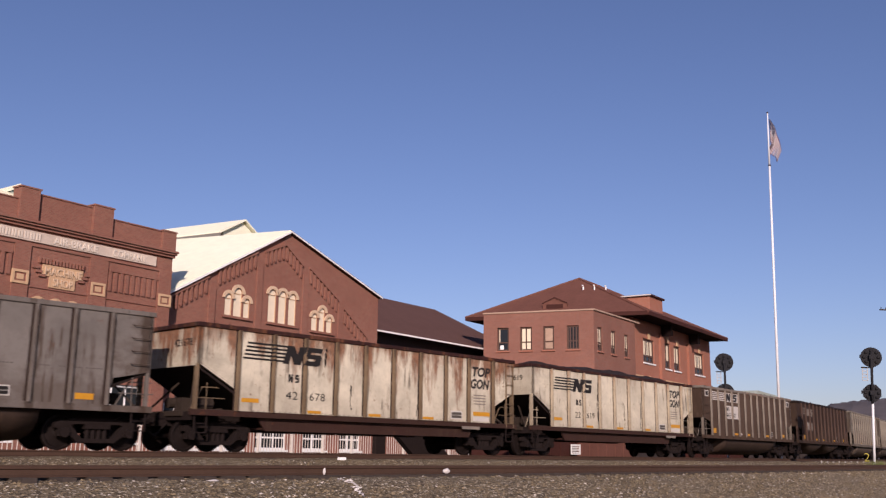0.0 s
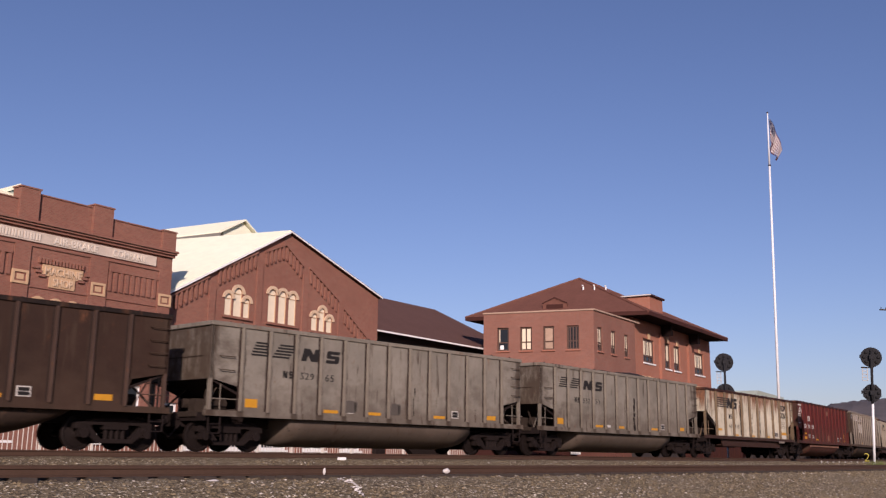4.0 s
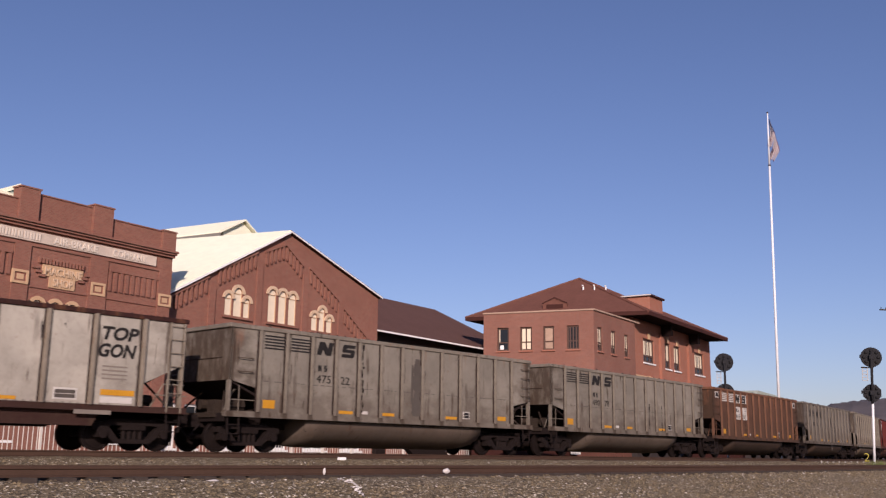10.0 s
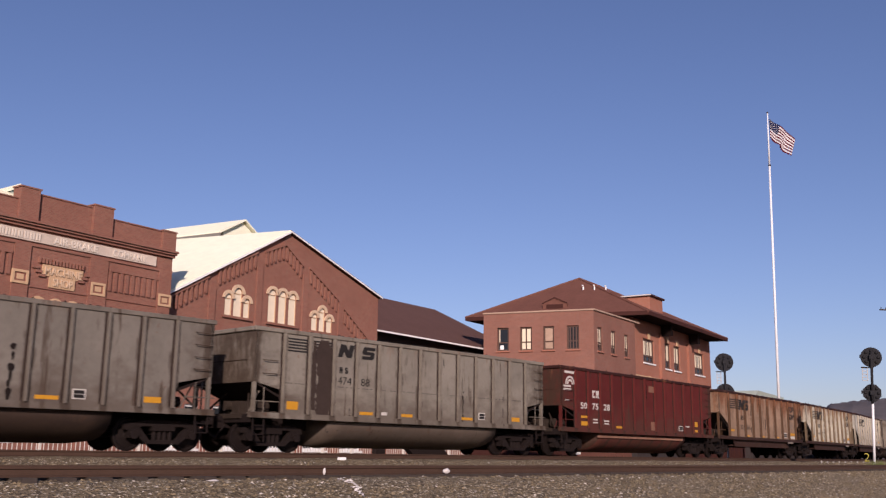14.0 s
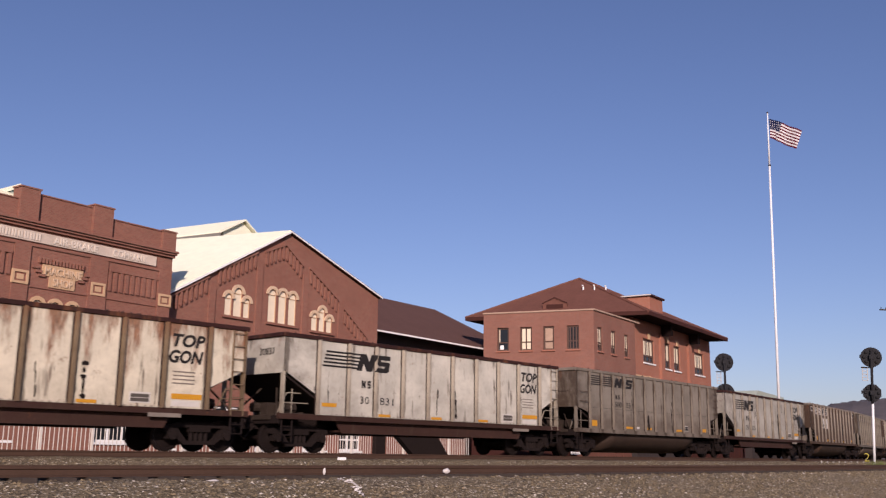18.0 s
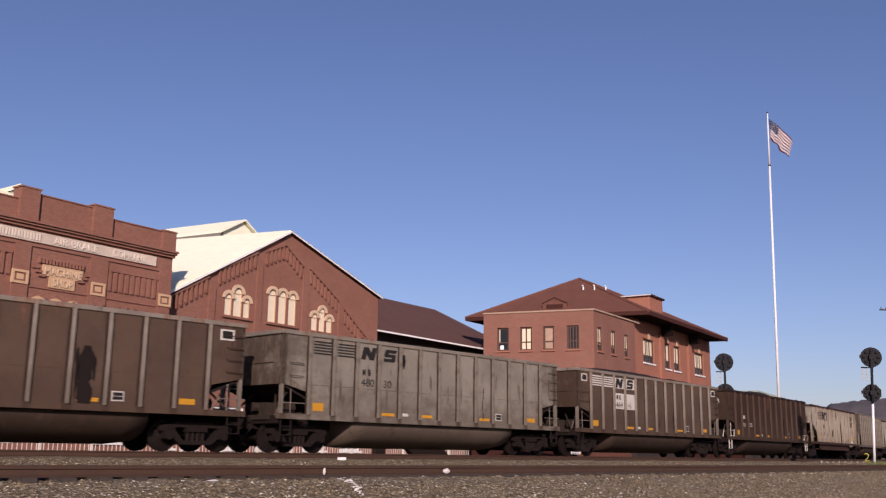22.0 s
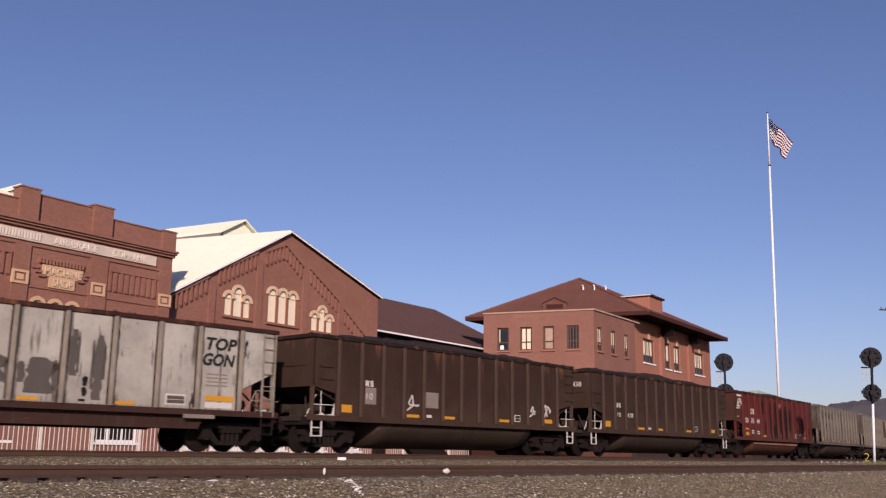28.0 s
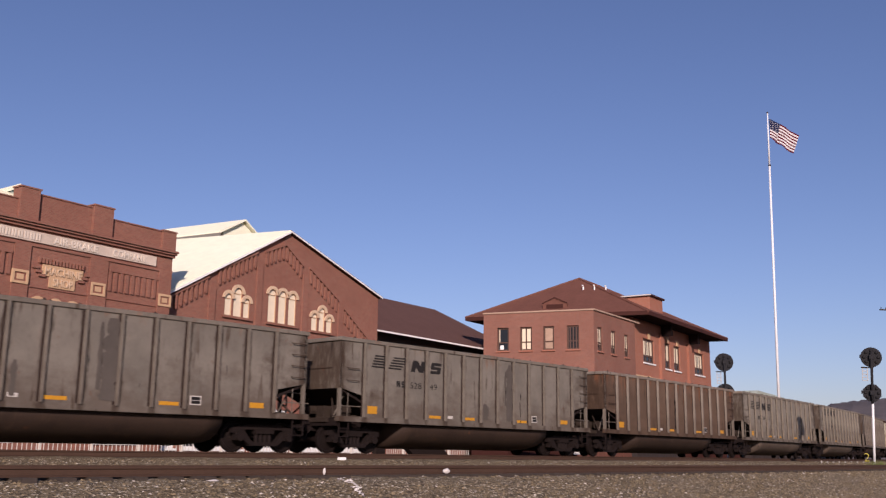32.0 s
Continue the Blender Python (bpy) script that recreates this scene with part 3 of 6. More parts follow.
for tr in triples:
    for w in tr:
        win = part("window", prism(bm_new(), arch_pts(*w), 0.07, 0.13), "win_board", hall, "cream boarded round-headed window")
        c, r = (w[0] + w[1]) / 2, (w[1] - w[0]) / 2
        bm = bm_new()
        for k, (dr, out) in enumerate(((0.24, -0.09),)):
            prism(bm, [(c + (r + dr) * math.cos(math.pi * i / 12), w[3] - r + (r + dr) * math.sin(math.pi * i / 12)) for i in range(13)] +
                  [(c + r * math.cos(math.pi * i / 12), w[3] - r + r * math.sin(math.pi * i / 12)) for i in range(12, -1, -1)], out, 0.06)
        part("arch", bm, "arch_tan", win, "tan brick arch")
        part("frame", frame_box(bm_new(), w[0], w[1], w[2], w[3] - r, 0.03, 0.07, 0.05), "sand_brick", win)
    part("sill", box(bm_new(), tr[0][0] - 0.2, tr[2][1] + 0.2, -0.16, 0.1, tr[0][2] - 0.16, tr[0][2]), "brick_red", hall)
for a, b in low_wins:
    sash_window(hall, a, b, 0.15, 3.0, 0.0, 0.15, "white_paint", 2 if b - a > 3 else 1 if b - a > 1.3 else 0, 0.3, "white_paint")
for x0, zt in ((43.7, 11.0), (48.05, 13.4), (52.85, 13.2), (57.0, 11.6)):
    part("pilaster", box(bm_new(), x0, x0 + 0.55, -0.14, 0.0, -0.5, zt), "brick_red", hall)
for lo, hi, za, zb in ((40.3, 43.6, 9.68, 11.55), (44.35, 48.0, 12.1, 14.0), (48.75, 50.8, 14.2, 15.1), (50.8, 52.75, 15.1, 13.8), (53.5, 56.9, 13.75, 11.75), (57.6, 60.6, 11.15, 9.1)):
    n = int(round((hi - lo) / 0.42))
    for i in range(n):
        f = (i + 0.5) / n
        xc, z = lo + (hi - lo) * f, za + (zb - za) * f
        part("corbel", prism(bm_new(), [(xc - 0.085, z - 0.92), (xc, z - 1.02), (xc + 0.085, z - 0.92), (xc + 0.085, z), (xc - 0.085, z)], -0.15, 0.0), "brick_red", hall)
    part("corbel_top", prism(bm_new(), [(lo, za), (hi, zb), (hi, zb + 0.16), (lo, za + 0.16)], -0.19, 0), "brick_red", hall)


def leaned(bm, k=SKEW):
    for v in bm.verts:
        v.co.x -= max(0.0, v.co.y) * k
    return bm


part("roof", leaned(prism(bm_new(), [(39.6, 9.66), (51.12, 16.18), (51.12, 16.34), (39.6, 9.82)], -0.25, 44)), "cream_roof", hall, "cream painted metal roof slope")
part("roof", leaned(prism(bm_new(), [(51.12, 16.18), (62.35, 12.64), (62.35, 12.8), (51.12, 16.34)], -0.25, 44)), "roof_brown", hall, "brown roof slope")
part("barge_board", prism(bm_new(), [(51.12, 16.16), (62.3, 12.62), (62.3, 12.74), (51.12, 16.28)], -0.32, -0.26), "white_paint", hall, "thin white rake trim")
part("barge_board", prism(bm_new(), [(39.6, 9.57), (51.12, 16.1), (51.12, 16.26), (39.6, 9.73)], -0.32, -0.26), "white_paint", hall, "thin white rake trim")
part("side_wall", leaned(box(bm_new(), 61.55, 62.05, 0.5, 44, -0.5, 12.6)), "brick_red", hall)
part("side_wall", leaned(box(bm_new(), 40.0, 40.5, 0.5, 44, -0.5, 9.6)), "brick_red", hall)
part("back_wall", leaned(prism(bm_new(), FACE, 43.5, 44)), "brick_red", hall)
# raised clerestory behind the front gable
part("clerestory_wall", leaned(prism(bm_new(), [(54.0, 11.5), (61.5, 11.5), (61.5, 15.4), (56.1, 18.85), (54.0, 17.65)], 9, 43), 0.14), "cream_roof", hall, "cream clerestory wall")
part("clerestory_roof", leaned(prism(bm_new(), [(53.35, 17.40), (56.1, 18.98), (56.1, 19.12), (53.35, 17.56)], 8.7, 43), 0.14), "cream_roof", hall, "cream metal clerestory roof")
part("clerestory_roof", leaned(prism(bm_new(), [(56.1, 18.98), (61.8, 15.3), (61.8, 15.45), (56.1, 19.12)], 8.7, 43), 0.14), "cream_roof", hall, "cream metal clerestory roof")
part("eave_trim", leaned(box(bm_new(), 53.3, 53.44, 8.7, 43, 17.12, 17.44), 0.14), "eave_grey", hall, "grey eave trim")

# -- the brown-roofed shed beside it --
shed = thing("brown_roofed_shed", wall_frame(55, 50.6, 0), "low dark shed with a hipped brown roof and pale gutter", "factory building")
part("front_wall", box(bm_new(), 62.1, 86, 1.2, 1.6, -0.5, 10.2), "steel_dark", shed)
part("base_wall", box(bm_new(), 62.1, 80, 1.0, 1.19, -0.5, 4.0), "brick_red", shed, "red brick base course")
part("back_wall", box(bm_new(), 62.1, 86, 16, 16.4, -0.5, 10.2), "steel_dark", shed)
part("side_wall", box(bm_new(), 85.6, 86, 1.6, 16, -0.5, 10.2), "steel_dark", shed)
bm = bm_new()
v = [bm.verts.new(p) for p in ((62.1, 0, 10.1), (88.5, 0, 10.1), (88.5, 17, 10.1), (62.1, 17, 10.1), (62.1, 7.7, 14.9), (81.9, 7.7, 14.9))]
for f in ((0, 1, 5, 4), (1, 2, 5), (2, 3, 4, 5), (0, 4, 3), (3, 2, 1, 0)):
    bm.faces.new([v[i] for i in f])
part("roof", bm, "roof_brown", shed, "brown shingle hip roof")
part("gutter", box(bm_new(), 62.1, 88.5, -0.16, -0.01, 10.02, 10.16), "white_paint", shed, "pale gutter along the eave")

# -- the station-like office: projecting bay, deep eaves, hip roof --
E57, M160 = radians(57), radians(160.2)
office = thing("brick_office", Matrix.Translation((18.5, 85.95, 0)) @ Matrix.Rotation(E57, 4, "Z"), "orange brick office with deep-eaved hip roof and projecting bay", "office building")
KX = math.cos(M160 - E57) / math.sin(M160 - E57)   # lean of the sides per metre of depth


def lean_o(bm, y0=0.0):
    for vv in bm.verts:
        vv.co.x += (vv.co.y - y0) * KX
    return bm


EW, ED, EZ = 22.9, 16.6, 12.78
wins_main = [(3.15, 6.0, 8.6, 10.85), (8.55, 10.5, 8.45, 11.0), (11.45, 13.3, 8.45, 10.95), (17.8, 20.8, 8.55, 10.9)]
bm = bm_new()
pierced(bm, [(0.5, -0.5), (23.1, -0.5), (23.1, 12.6), (0.5, 12.6)],
        [[(a, c), (b, c), (b, d), (a, d)] for a, b, c, d in wins_main] + [[(a, 1.2), (b, 1.2), (b, 3.4), (a, 3.4)] for a, b, c, d in wins_main], 1.7, 2.2)
part("front_wall", bm, "brick_orange", office)
for a, b, c, d in wins_main:
    w = sash_window(office, a, b, c, d, 1.7, 0.2, "frame_dark", 2 if b - a > 2.2 else 1, 0.3, "white_paint")
    part("blind", box(bm_new(), a + 0.25, (a + b) / 2 - 0.1, 1.882, 1.888, c + (d - c) * 0.33, d - 0.2), "win_board", w, "pale blind behind the glass")
    part("blind", box(bm_new(), (a + b) / 2 + 0.1, b - 0.25, 1.882, 1.888, c + (d - c) * 0.33, d - 0.2), "win_board", w, "pale blind behind the glass")
    part("keystone", prism(bm_new(), [((a + b) / 2 - 0.2, d), ((a + b) / 2 + 0.2, d), ((a + b) / 2 + 0.3, d + 0.55), ((a + b) / 2 - 0.3, d + 0.55)], 1.6, 1.7), "sand_brick", w)
    sash_window(office, a, b, 1.2, 3.4, 1.7, 0.16, "white_paint", 1, 0.5, "stone")
    part("wall_stone", box(bm_new(), (a + b) / 2 - 0.2, (a + b) / 2 + 0.2, 1.62, 1.7, c - 1.6, c - 1.2), "sand_brick", office)
for x in (7.3, 15.4):
    part("pilaster", box(bm_new(), x, x + 0.9, 1.45, 1.7, -0.5, 11.6), "brick_orange", office)
    # brackets take the same near-black, for the shade they stand in
    part("bracket", prism(bm_new(), [(x + 0.2, 11.5), (x + 0.7, 11.5), (x + 0.75, 12.6), (x + 0.15, 12.6)], 0.5, 1.5), "soffit_shade", office)
part("string_course", box(bm_new(), 0.5, 23.12, 1.62, 1.7, 7.2, 7.32), "sand_brick", office)
part("side_wall", lean_o(box(bm_new(), 0.5, 1.0, 2.2, 15, -0.5, 12.6), 2.2), "brick_orange", office)
part("side_wall", lean_o(box(bm_new(), 22.6, 23.1, 2.2, 15, -0.5, 12.6), 2.2), "brick_orange", office)
part("back_wall", lean_o(box(bm_new(), 0.5, 23.1, 15, 15.4, -0.5, 12.6), 2.2), "brick_orange", office)
part("eave", lean_o(box(bm_new(), -0.3, EW + 0.3, -0.2, ED, EZ - 0.28, EZ - 0.06)), "soffit_shade", office, "boxed eave coloured near-black for its shade")
part("fascia", lean_o(box(bm_new(), -0.35, EW + 0.35, -0.3, -0.2, EZ - 0.3, EZ + 0.06)), "eave_dark", office)
part("fascia", lean_o(box(bm_new(), -0.45, -0.35, -0.2, ED, EZ - 0.3, EZ + 0.06)), "eave_dark", office)
bm = bm_new()
RZ = 17.5
for p in ((-0.4, -0.25, EZ), (EW + 0.4, -0.25, EZ), (EW + 0.4, ED, EZ), (-0.4, ED, EZ)):
    bm.verts.new((p[0] + p[1] * KX, p[1], p[2]))
bm.verts.new((5.6, 9.2, RZ))
bm.verts.new((8.2, 9.2, RZ))
bm.verts.ensure_lookup_table()
v = list(bm.verts)
for f in ((0, 1, 5, 4), (1, 2, 5), (2, 3, 4, 5), (3, 0, 4), (3, 2, 1, 0)):
    bm.faces.new([v[i] for i in f])
part("roof", bm, "roof_tile", office, "dark red tiled hip roof")
for p, q in (((-0.4 - 0.25 * KX, -0.25, EZ), (5.6, 9.2, RZ)), ((EW + 0.4 - 0.25 * KX, -0.25, EZ), (8.2, 9.2, RZ)), ((5.6, 9.2, RZ), (8.2, 9.2, RZ)), ((-0.4 + ED * KX, ED, EZ), (5.6, 9.2, RZ))):
    part("ridge_cap", tube(bm_new(), p, q, 0.13, 8), "roof_tile", office)
pent = part("roof_box", box(bm_new(), 7.15, 10.6, 2.4, 5.3, 13.2, 15.45), "brick_orange", office, "brick roof penthouse")
part("penthouse_roof", box(bm_new(), 6.95, 10.8, 2.2, 5.5, 15.45, 15.62), "eave_dark", pent)
part("penthouse_coping", box(bm_new(), 6.9, 6.95, 2.2, 5.5, 15.5, 15.6), "sign_stone", pent)
for x, y, z in ((3.2, 7.7, 15.9), (3.35, 6.58, 15.85), (3.36, 5.4, 15.7)):
    bm = bm_new()
    tube(bm, (x, y, z - 0.5), (x, y, z + 0.36), 0.075, 8)
    tube(bm, (x, y, z + 0.33), (x - 0.16, y, z + 0.42), 0.075, 8)
    part("roof_vent", bm, "white_paint", office, "white vent pipe on the roof", True)
bm = bm_new()
prism(bm, [(-1.15, -0.5), (1.15, -0.5), (1.15, 0.12), (0.0, 0.62), (-1.15, 0.12)], 0, 3.0)
for vv in bm.verts:
    vv.co = Matrix.Translation((-1.1, 8.7, 13.9)) @ Matrix.Rotation(radians(-90 + 13), 4, "Z") @ vv.co
dormer = part("dormer", bm, "roof_tile", office, "small gabled roof dormer")
bm = bm_new()
box(bm, -0.8, 0.8, -0.06, -0.01, -0.35, 0.05)
for vv in bm.verts:
    vv.co = Matrix.Translation((-1.1, 8.7, 13.9)) @ Matrix.Rotation(radians(-90 + 13), 4, "Z") @ vv.co
part("dormer_board", bm, "eave_dark", dormer)
for e0, e1 in (((-1.2, 0.1), (0.0, 0.64)), ((0.0, 0.64), (1.2, 0.1))):
    bm = prism(bm_new(), [e0, e1, (e1[0], e1[1] + 0.1), (e0[0], e0[1] + 0.1)], -0.1, 0.0)
    for vv in bm.verts:
        vv.co = Matrix.Translation((-1.1, 8.7, 13.9)) @ Matrix.Rotation(radians(-90 + 13), 4, "Z") @ vv.co
    part("dormer_trim", bm, "eave_dark", dormer)
# the bay in front, flat-topped
bay = part("bay_front", pierced(bm_new(), [(-12.46, -0.5), (-3.9, -0.5), (-3.9, 11.3), (-12.46, 11.3)],
           [[(a, 8.15), (b, 8.15), (b, 10.06), (a, 10.06)] for a, b in ((-11.75, -10.85), (-9.05, -8.15), (-6.25, -5.4))], -0.30, 0.1), "brick_bay", office)
for a, b in ((-11.75, -10.85), (-9.05, -8.15), (-6.25, -5.4)):
    w = sash_window(office, a, b, 8.15, 10.06, -0.30, 0.13, "frame_dark", 1, 0.35, "brick_orange", 0.07)
    part("blind", box(bm_new(), a + 0.13, b - 0.13, -0.188, -0.182, 8.7, 9.93), "win_board", w, "pale blind behind the glass")
part("coping", box(bm_new(), -12.4, -3.0, -0.42, 0.15, 11.3, 11.42), "dirty_coping", office, "dirty pale coping along the bay")
# bay corner and its splayed side wall, which faces the camera
side = part("bay_side", pierced(bm_new(), [(-9.15, -0.5), (-0.02, -0.5), (-0.02, 11.3), (-9.15, 11.3)],
            [[(-b, 8.25), (-a, 8.25), (-a, 10.14), (-b, 10.14)] for a, b in ((1.2, 2.18), (3.23, 4.12), (5.06, 6.05), (7.0, 7.97))], 0.0, 0.4), "brick_bay", office)
TURN = Matrix.Translation((-12.46, -0.30, 0)) @ Matrix.Rotation(radians(159 - 180 - 57), 4, "Z")
side.matrix_basis = TURN
for i, (a, b) in enumerate(((1.2, 2.18), (3.23, 4.12), (5.06, 6.05), (7.0, 7.97))):
    w = sash_window(office, -b, -a, 8.25, 10.14, 0.0, 0.12, "frame_dark", 1 if i == 2 else (3 if i == 0 else 0), 0.36, "brick_orange")
    w.matrix_basis = TURN
    if i in (1, 2):
        part("blind", box(bm_new(), -b + 0.14, -a - 0.14, 0.181, 0.187, 8.37, 10.0), "dirty_coping" if i == 1 else "win_board", w, "dull tan blind behind the glass" if i == 1 else "pale blind behind the glass")
    if i == 3:
        part("blind", box(bm_new(), -b + 0.2, -b + 0.5, 0.181, 0.187, 8.38, 8.72), "white_paint", w, "white card in the window")
        part("blind", box(bm_new(), -b + 0.13, -b + 0.2, 0.181, 0.187, 8.9, 10.0), "win_board", w, "edge of a pale blind")
cp = part("coping", box(bm_new(), -9.2, 0.1, -0.08, 0.45, 11.3, 11.42), "dirty_coping", office, "dirty pale coping along the bay")
cp.matrix_basis = TURN
part("bay_roof", prism(bm_new(), [(-12.2, 11.2), (-3.0, 11.2), (-3.0, 11.28), (-12.2, 11.28)], 0.1, 8.0), "roof_brown", office)

# -- far things: pale building with a green roof, wooded hill --
far = thing("far_building", Matrix.Translation((66, 200, 0)) @ Matrix.Rotation(radians(60), 4, "Z"), "pale distant building with a green metal roof", "building")
part("wall", box(bm_new(), -6, 22, 0, 20, -0.5, 12.2), "grey_wall", far)
bm = bm_new()
prism(bm, [(-7, 12.2), (23, 12.2), (21, 13.3), (-5, 13.3)], -0.5, 20.5)
part("roof", bm, "green_roof", far)
part("chimney", box(bm_new(), 24.5, 26.5, 4, 6, -0.5, 14.3), "steel_dark", far)
part("annex", box(bm_new(), 10, 30, -6, 0, -0.5, 11.6), "grey_wall", far)
for i in range(6):
    part("window", box(bm_new(), -4 + 4 * i, -2 + 4 * i, -0.1, 0.02, 9.2, 11.2), "glass", far)

bm = bm_new()
hill_rng = random.Random(9)
rows = []
for j in range(26):
    row = []
    for k in range(360):
        i = k / 3
        az = radians(-14 + 70 * i / 119)
        r = 760 + 44 * j
        crest = 74 + 0.9 * (i - 61) + 1.0 * math.sin(i * 0.8)
        rise = math.sin(min(1, j / 17) * math.pi / 2)
        fade = min(1, max(0, (i - 59.2) / 1.6)) ** 0.5
        z = -1 + crest * rise * fade + (2.5 * hill_rng.random() if 0 < j < 25 else 0) * fade
        row.append(bm.verts.new((r * math.sin(az), r * math.cos(az), z)))
    rows.append(row)
for a, b in zip(rows, rows[1:]):
    for i in range(359):
        bm.faces.new((a[i], a[i + 1], b[i + 1], b[i]))
setting("backdrop_hill", bm, "hill", "hazy brown wooded hill in the distance", True)

# ---- the coal train ----
LEN, SPEED = 14.4, 15.726                  # body length, metres a second
# local frame of a car: x along the track from its left end, y across (near side at -HALF), z from the rail head
RISE = {"T": 0.0, "H": 0.085}
PRO_H = [(0, 3.685), (LEN, 3.685), (LEN, 2.12), (LEN - 1.05, 1.90), (LEN - 1.2, 1.18), (1.12, 1.18), (1.05, 1.88), (0, 2.10)]
PRO_T = [(0, 3.60), (LEN, 3.60), (LEN, 2.40), (LEN - 1.22, 1.80), (LEN - 1.24, 1.18), (1.36, 1.18), (1.33, 1.83), (0.1, 2.48), (0, 2.48)]
POSTS_H = [1.08 + 1.01 * i for i in range(13)]
POSTS_T = [1.41, 2.70, 3.92, 5.22, 6.50, 7.80, 9.14, 10.46, 11.72, 13.12]
YN = -HALF


@lru_cache(None)
def m_side(kind):
    return mesh_of("side_wall", prism(bm_new(), PRO_T if kind == "T" else PRO_H, -0.02, 0.02))


@lru_cache(None)
def m_post(kind, z0, z1):
    w, d = (0.056, 0.105) if kind == "T" else (0.046, 0.095)
    bm = bm_new()
    loft(bm, [[(-w, 0, z), (-w * 0.62, -d, z), (w * 0.62, -d, z), (w, 0, z)] for z in (z0, z1)])
    return mesh_of("side_post", bm)


@lru_cache(None)
def m_end(kind):
    lo = 2.42 if kind == "T" else 2.08
    bm = bm_new()
    box(bm, -0.02, 0.02, -HALF + 0.03, HALF - 0.03, lo, 3.6 + RISE[kind])
    return mesh_of("end_wall", bm)


@lru_cache(None)
def m_slope(kind):
    lo = 2.42 if kind == "T" else 2.08
    return mesh_of("slope_sheet", prism(bm_new(), [(0.0, lo), (0.04, lo + 0.04), (2.6, 1.1), (2.55, 1.02)], -HALF + 0.05, HALF - 0.05))


@lru_cache(None)
def m_chord():
    bm = bm_new()
    for y0, y1 in ((-HALF - 0.07, -HALF + 0.08), (HALF - 0.08, HALF + 0.07)):
        box(bm, -0.05, LEN + 0.05, y0, y1, 3.55, 3.68)
    for x0, x1 in ((-0.06, 0.08), (LEN - 0.08, LEN + 0.06)):
        box(bm, x0, x1, -HALF + 0.08, HALF - 0.08, 3.55, 3.68)
    bmesh.ops.bevel(bm, geom=bm.edges[:], offset=0.015, segments=1, affect="EDGES")
    return mesh_of("top_chord", bm)


@lru_cache(None)
def m_sill():
    bm = bm_new()
    box(bm, -0.12, LEN + 0.12, -0.06, 0.05, 1.04, 1.19)
    box(bm, -0.12, LEN + 0.12, -0.09, 0.0, 1.02, 1.05)
    return mesh_of("side_sill", bm)


@lru_cache(None)
def m_corner(kind):
    return mesh_of("corner_post", box(bm_new(), -0.045, 0.045, -0.06, 0.06, 1.05, 3.58 + RISE[kind]))


@lru_cache(None)
def m_centre():
    bm = bm_new()
    box(bm, -0.35, LEN + 0.35, -0.33, 0.33, 0.72, 1.08)
    for x in (-0.1, LEN + 0.02):
        box(bm, x, x + 0.08, -HALF, HALF, 0.88, 1.12)
    return mesh_of("centre_sill", bm)


@lru_cache(None)
def m_skirt():
    bm = bm_new()
    prism(bm, [(2.3, 1.03), (12.1, 1.03), (11.9, 0.64), (2.6, 0.64)], -HALF + 0.10, -HALF + 0.16)
    prism(bm, [(2.3, 1.03), (12.1, 1.03), (11.9, 0.64), (2.6, 0.64)], HALF - 0.16, HALF - 0.10)
    box(bm, 2.6, 11.8, -HALF + 0.16, HALF - 0.16, 0.68, 0.74)
    return mesh_of("floor_skirt", bm)


def trough(x0, x1, depth, lobes):
    """A rounded tub under the floor; its ends slope up."""
    bm = bm_new()
    n = 10
    rings = []
    steps = 14 * lobes
    for i in range(steps + 1):
        f = i / steps
        x = x0 + (x1 - x0) * f
        if lobes == 1:
            k = 1.0 if 0 < i < steps else 0.93
        else:
            k = max(0.05, abs(math.sin(f * math.pi * lobes)) ** 0.6)
        ring = []
        for j in range(n + 1):
            a = math.pi * j / n
            ring.append((x, -math.cos(a) * 1.46, 1.10 - (1.10 - depth) * k * (math.sin(a) ** (0.8 if lobes == 1 else 0.55))))
        rings.append(ring)
    for r in rings:
        r.append((r[0][0], 0.0, 1.11))
    loft(bm, rings)
    return mesh_of("tub", bm, None, True)


@lru_cache(None)
def m_tub(lobes):
    return trough(3.1, 11.55, 0.18, 1) if lobes == 1 else trough(2.4, 12.0, 0.30, 2)


@lru_cache(None)
def m_ladder(rungs):
    bm = bm_new()
    for x in (-0.21, 0.21):
        box(bm, x - 0.022, x + 0.022, -0.02, 0.02, 1.05, 3.55)
    for i in range(rungs):
        z = 1.2 + i * 2.25 / (rungs - 1)
        tube(bm, (-0.21, -0.03, z), (0.21, -0.03, z), 0.014, 6)
    return mesh_of("ladder", bm)


@lru_cache(None)
def m_grab():
    bm = bm_new()
    tube(bm, (-0.25, -0.09, 0), (0.25, -0.09, 0), 0.014, 6)
    for x in (-0.24, 0.24):
        tube(bm, (x, -0.10, 0), (x, 0.0, 0.02), 0.014, 6)
    return mesh_of("grab_iron", bm)


@lru_cache(None)
def m_rails_low():
    bm = bm_new()
    tube(bm, (0.05, 0, 1.52), (1.05, 0, 1.52), 0.016, 6)
    tube(bm, (0.42, 0, 1.1), (0.42, 0, 1.95), 0.016, 6)
    tube(bm, (0.1, 0.35, 1.12), (0.5, 0.35, 1.85), 0.022, 6)
    tube(bm, (0.5, 0.35, 1.85), (1.15, 0.35, 1.85), 0.018, 6)
    return mesh_of("handrail", bm)


@lru_cache(None)
def m_step():
    bm = bm_new()
    for x in (0.05, 0.45):
        box(bm, x - 0.02, x + 0.02, -0.02, 0.02, 0.52, 1.05)
    for z in (0.52, 0.78):
        box(bm, 0.05, 0.45, -0.025, 0.025, z, z + 0.03)
    return mesh_of("sill_step", bm)


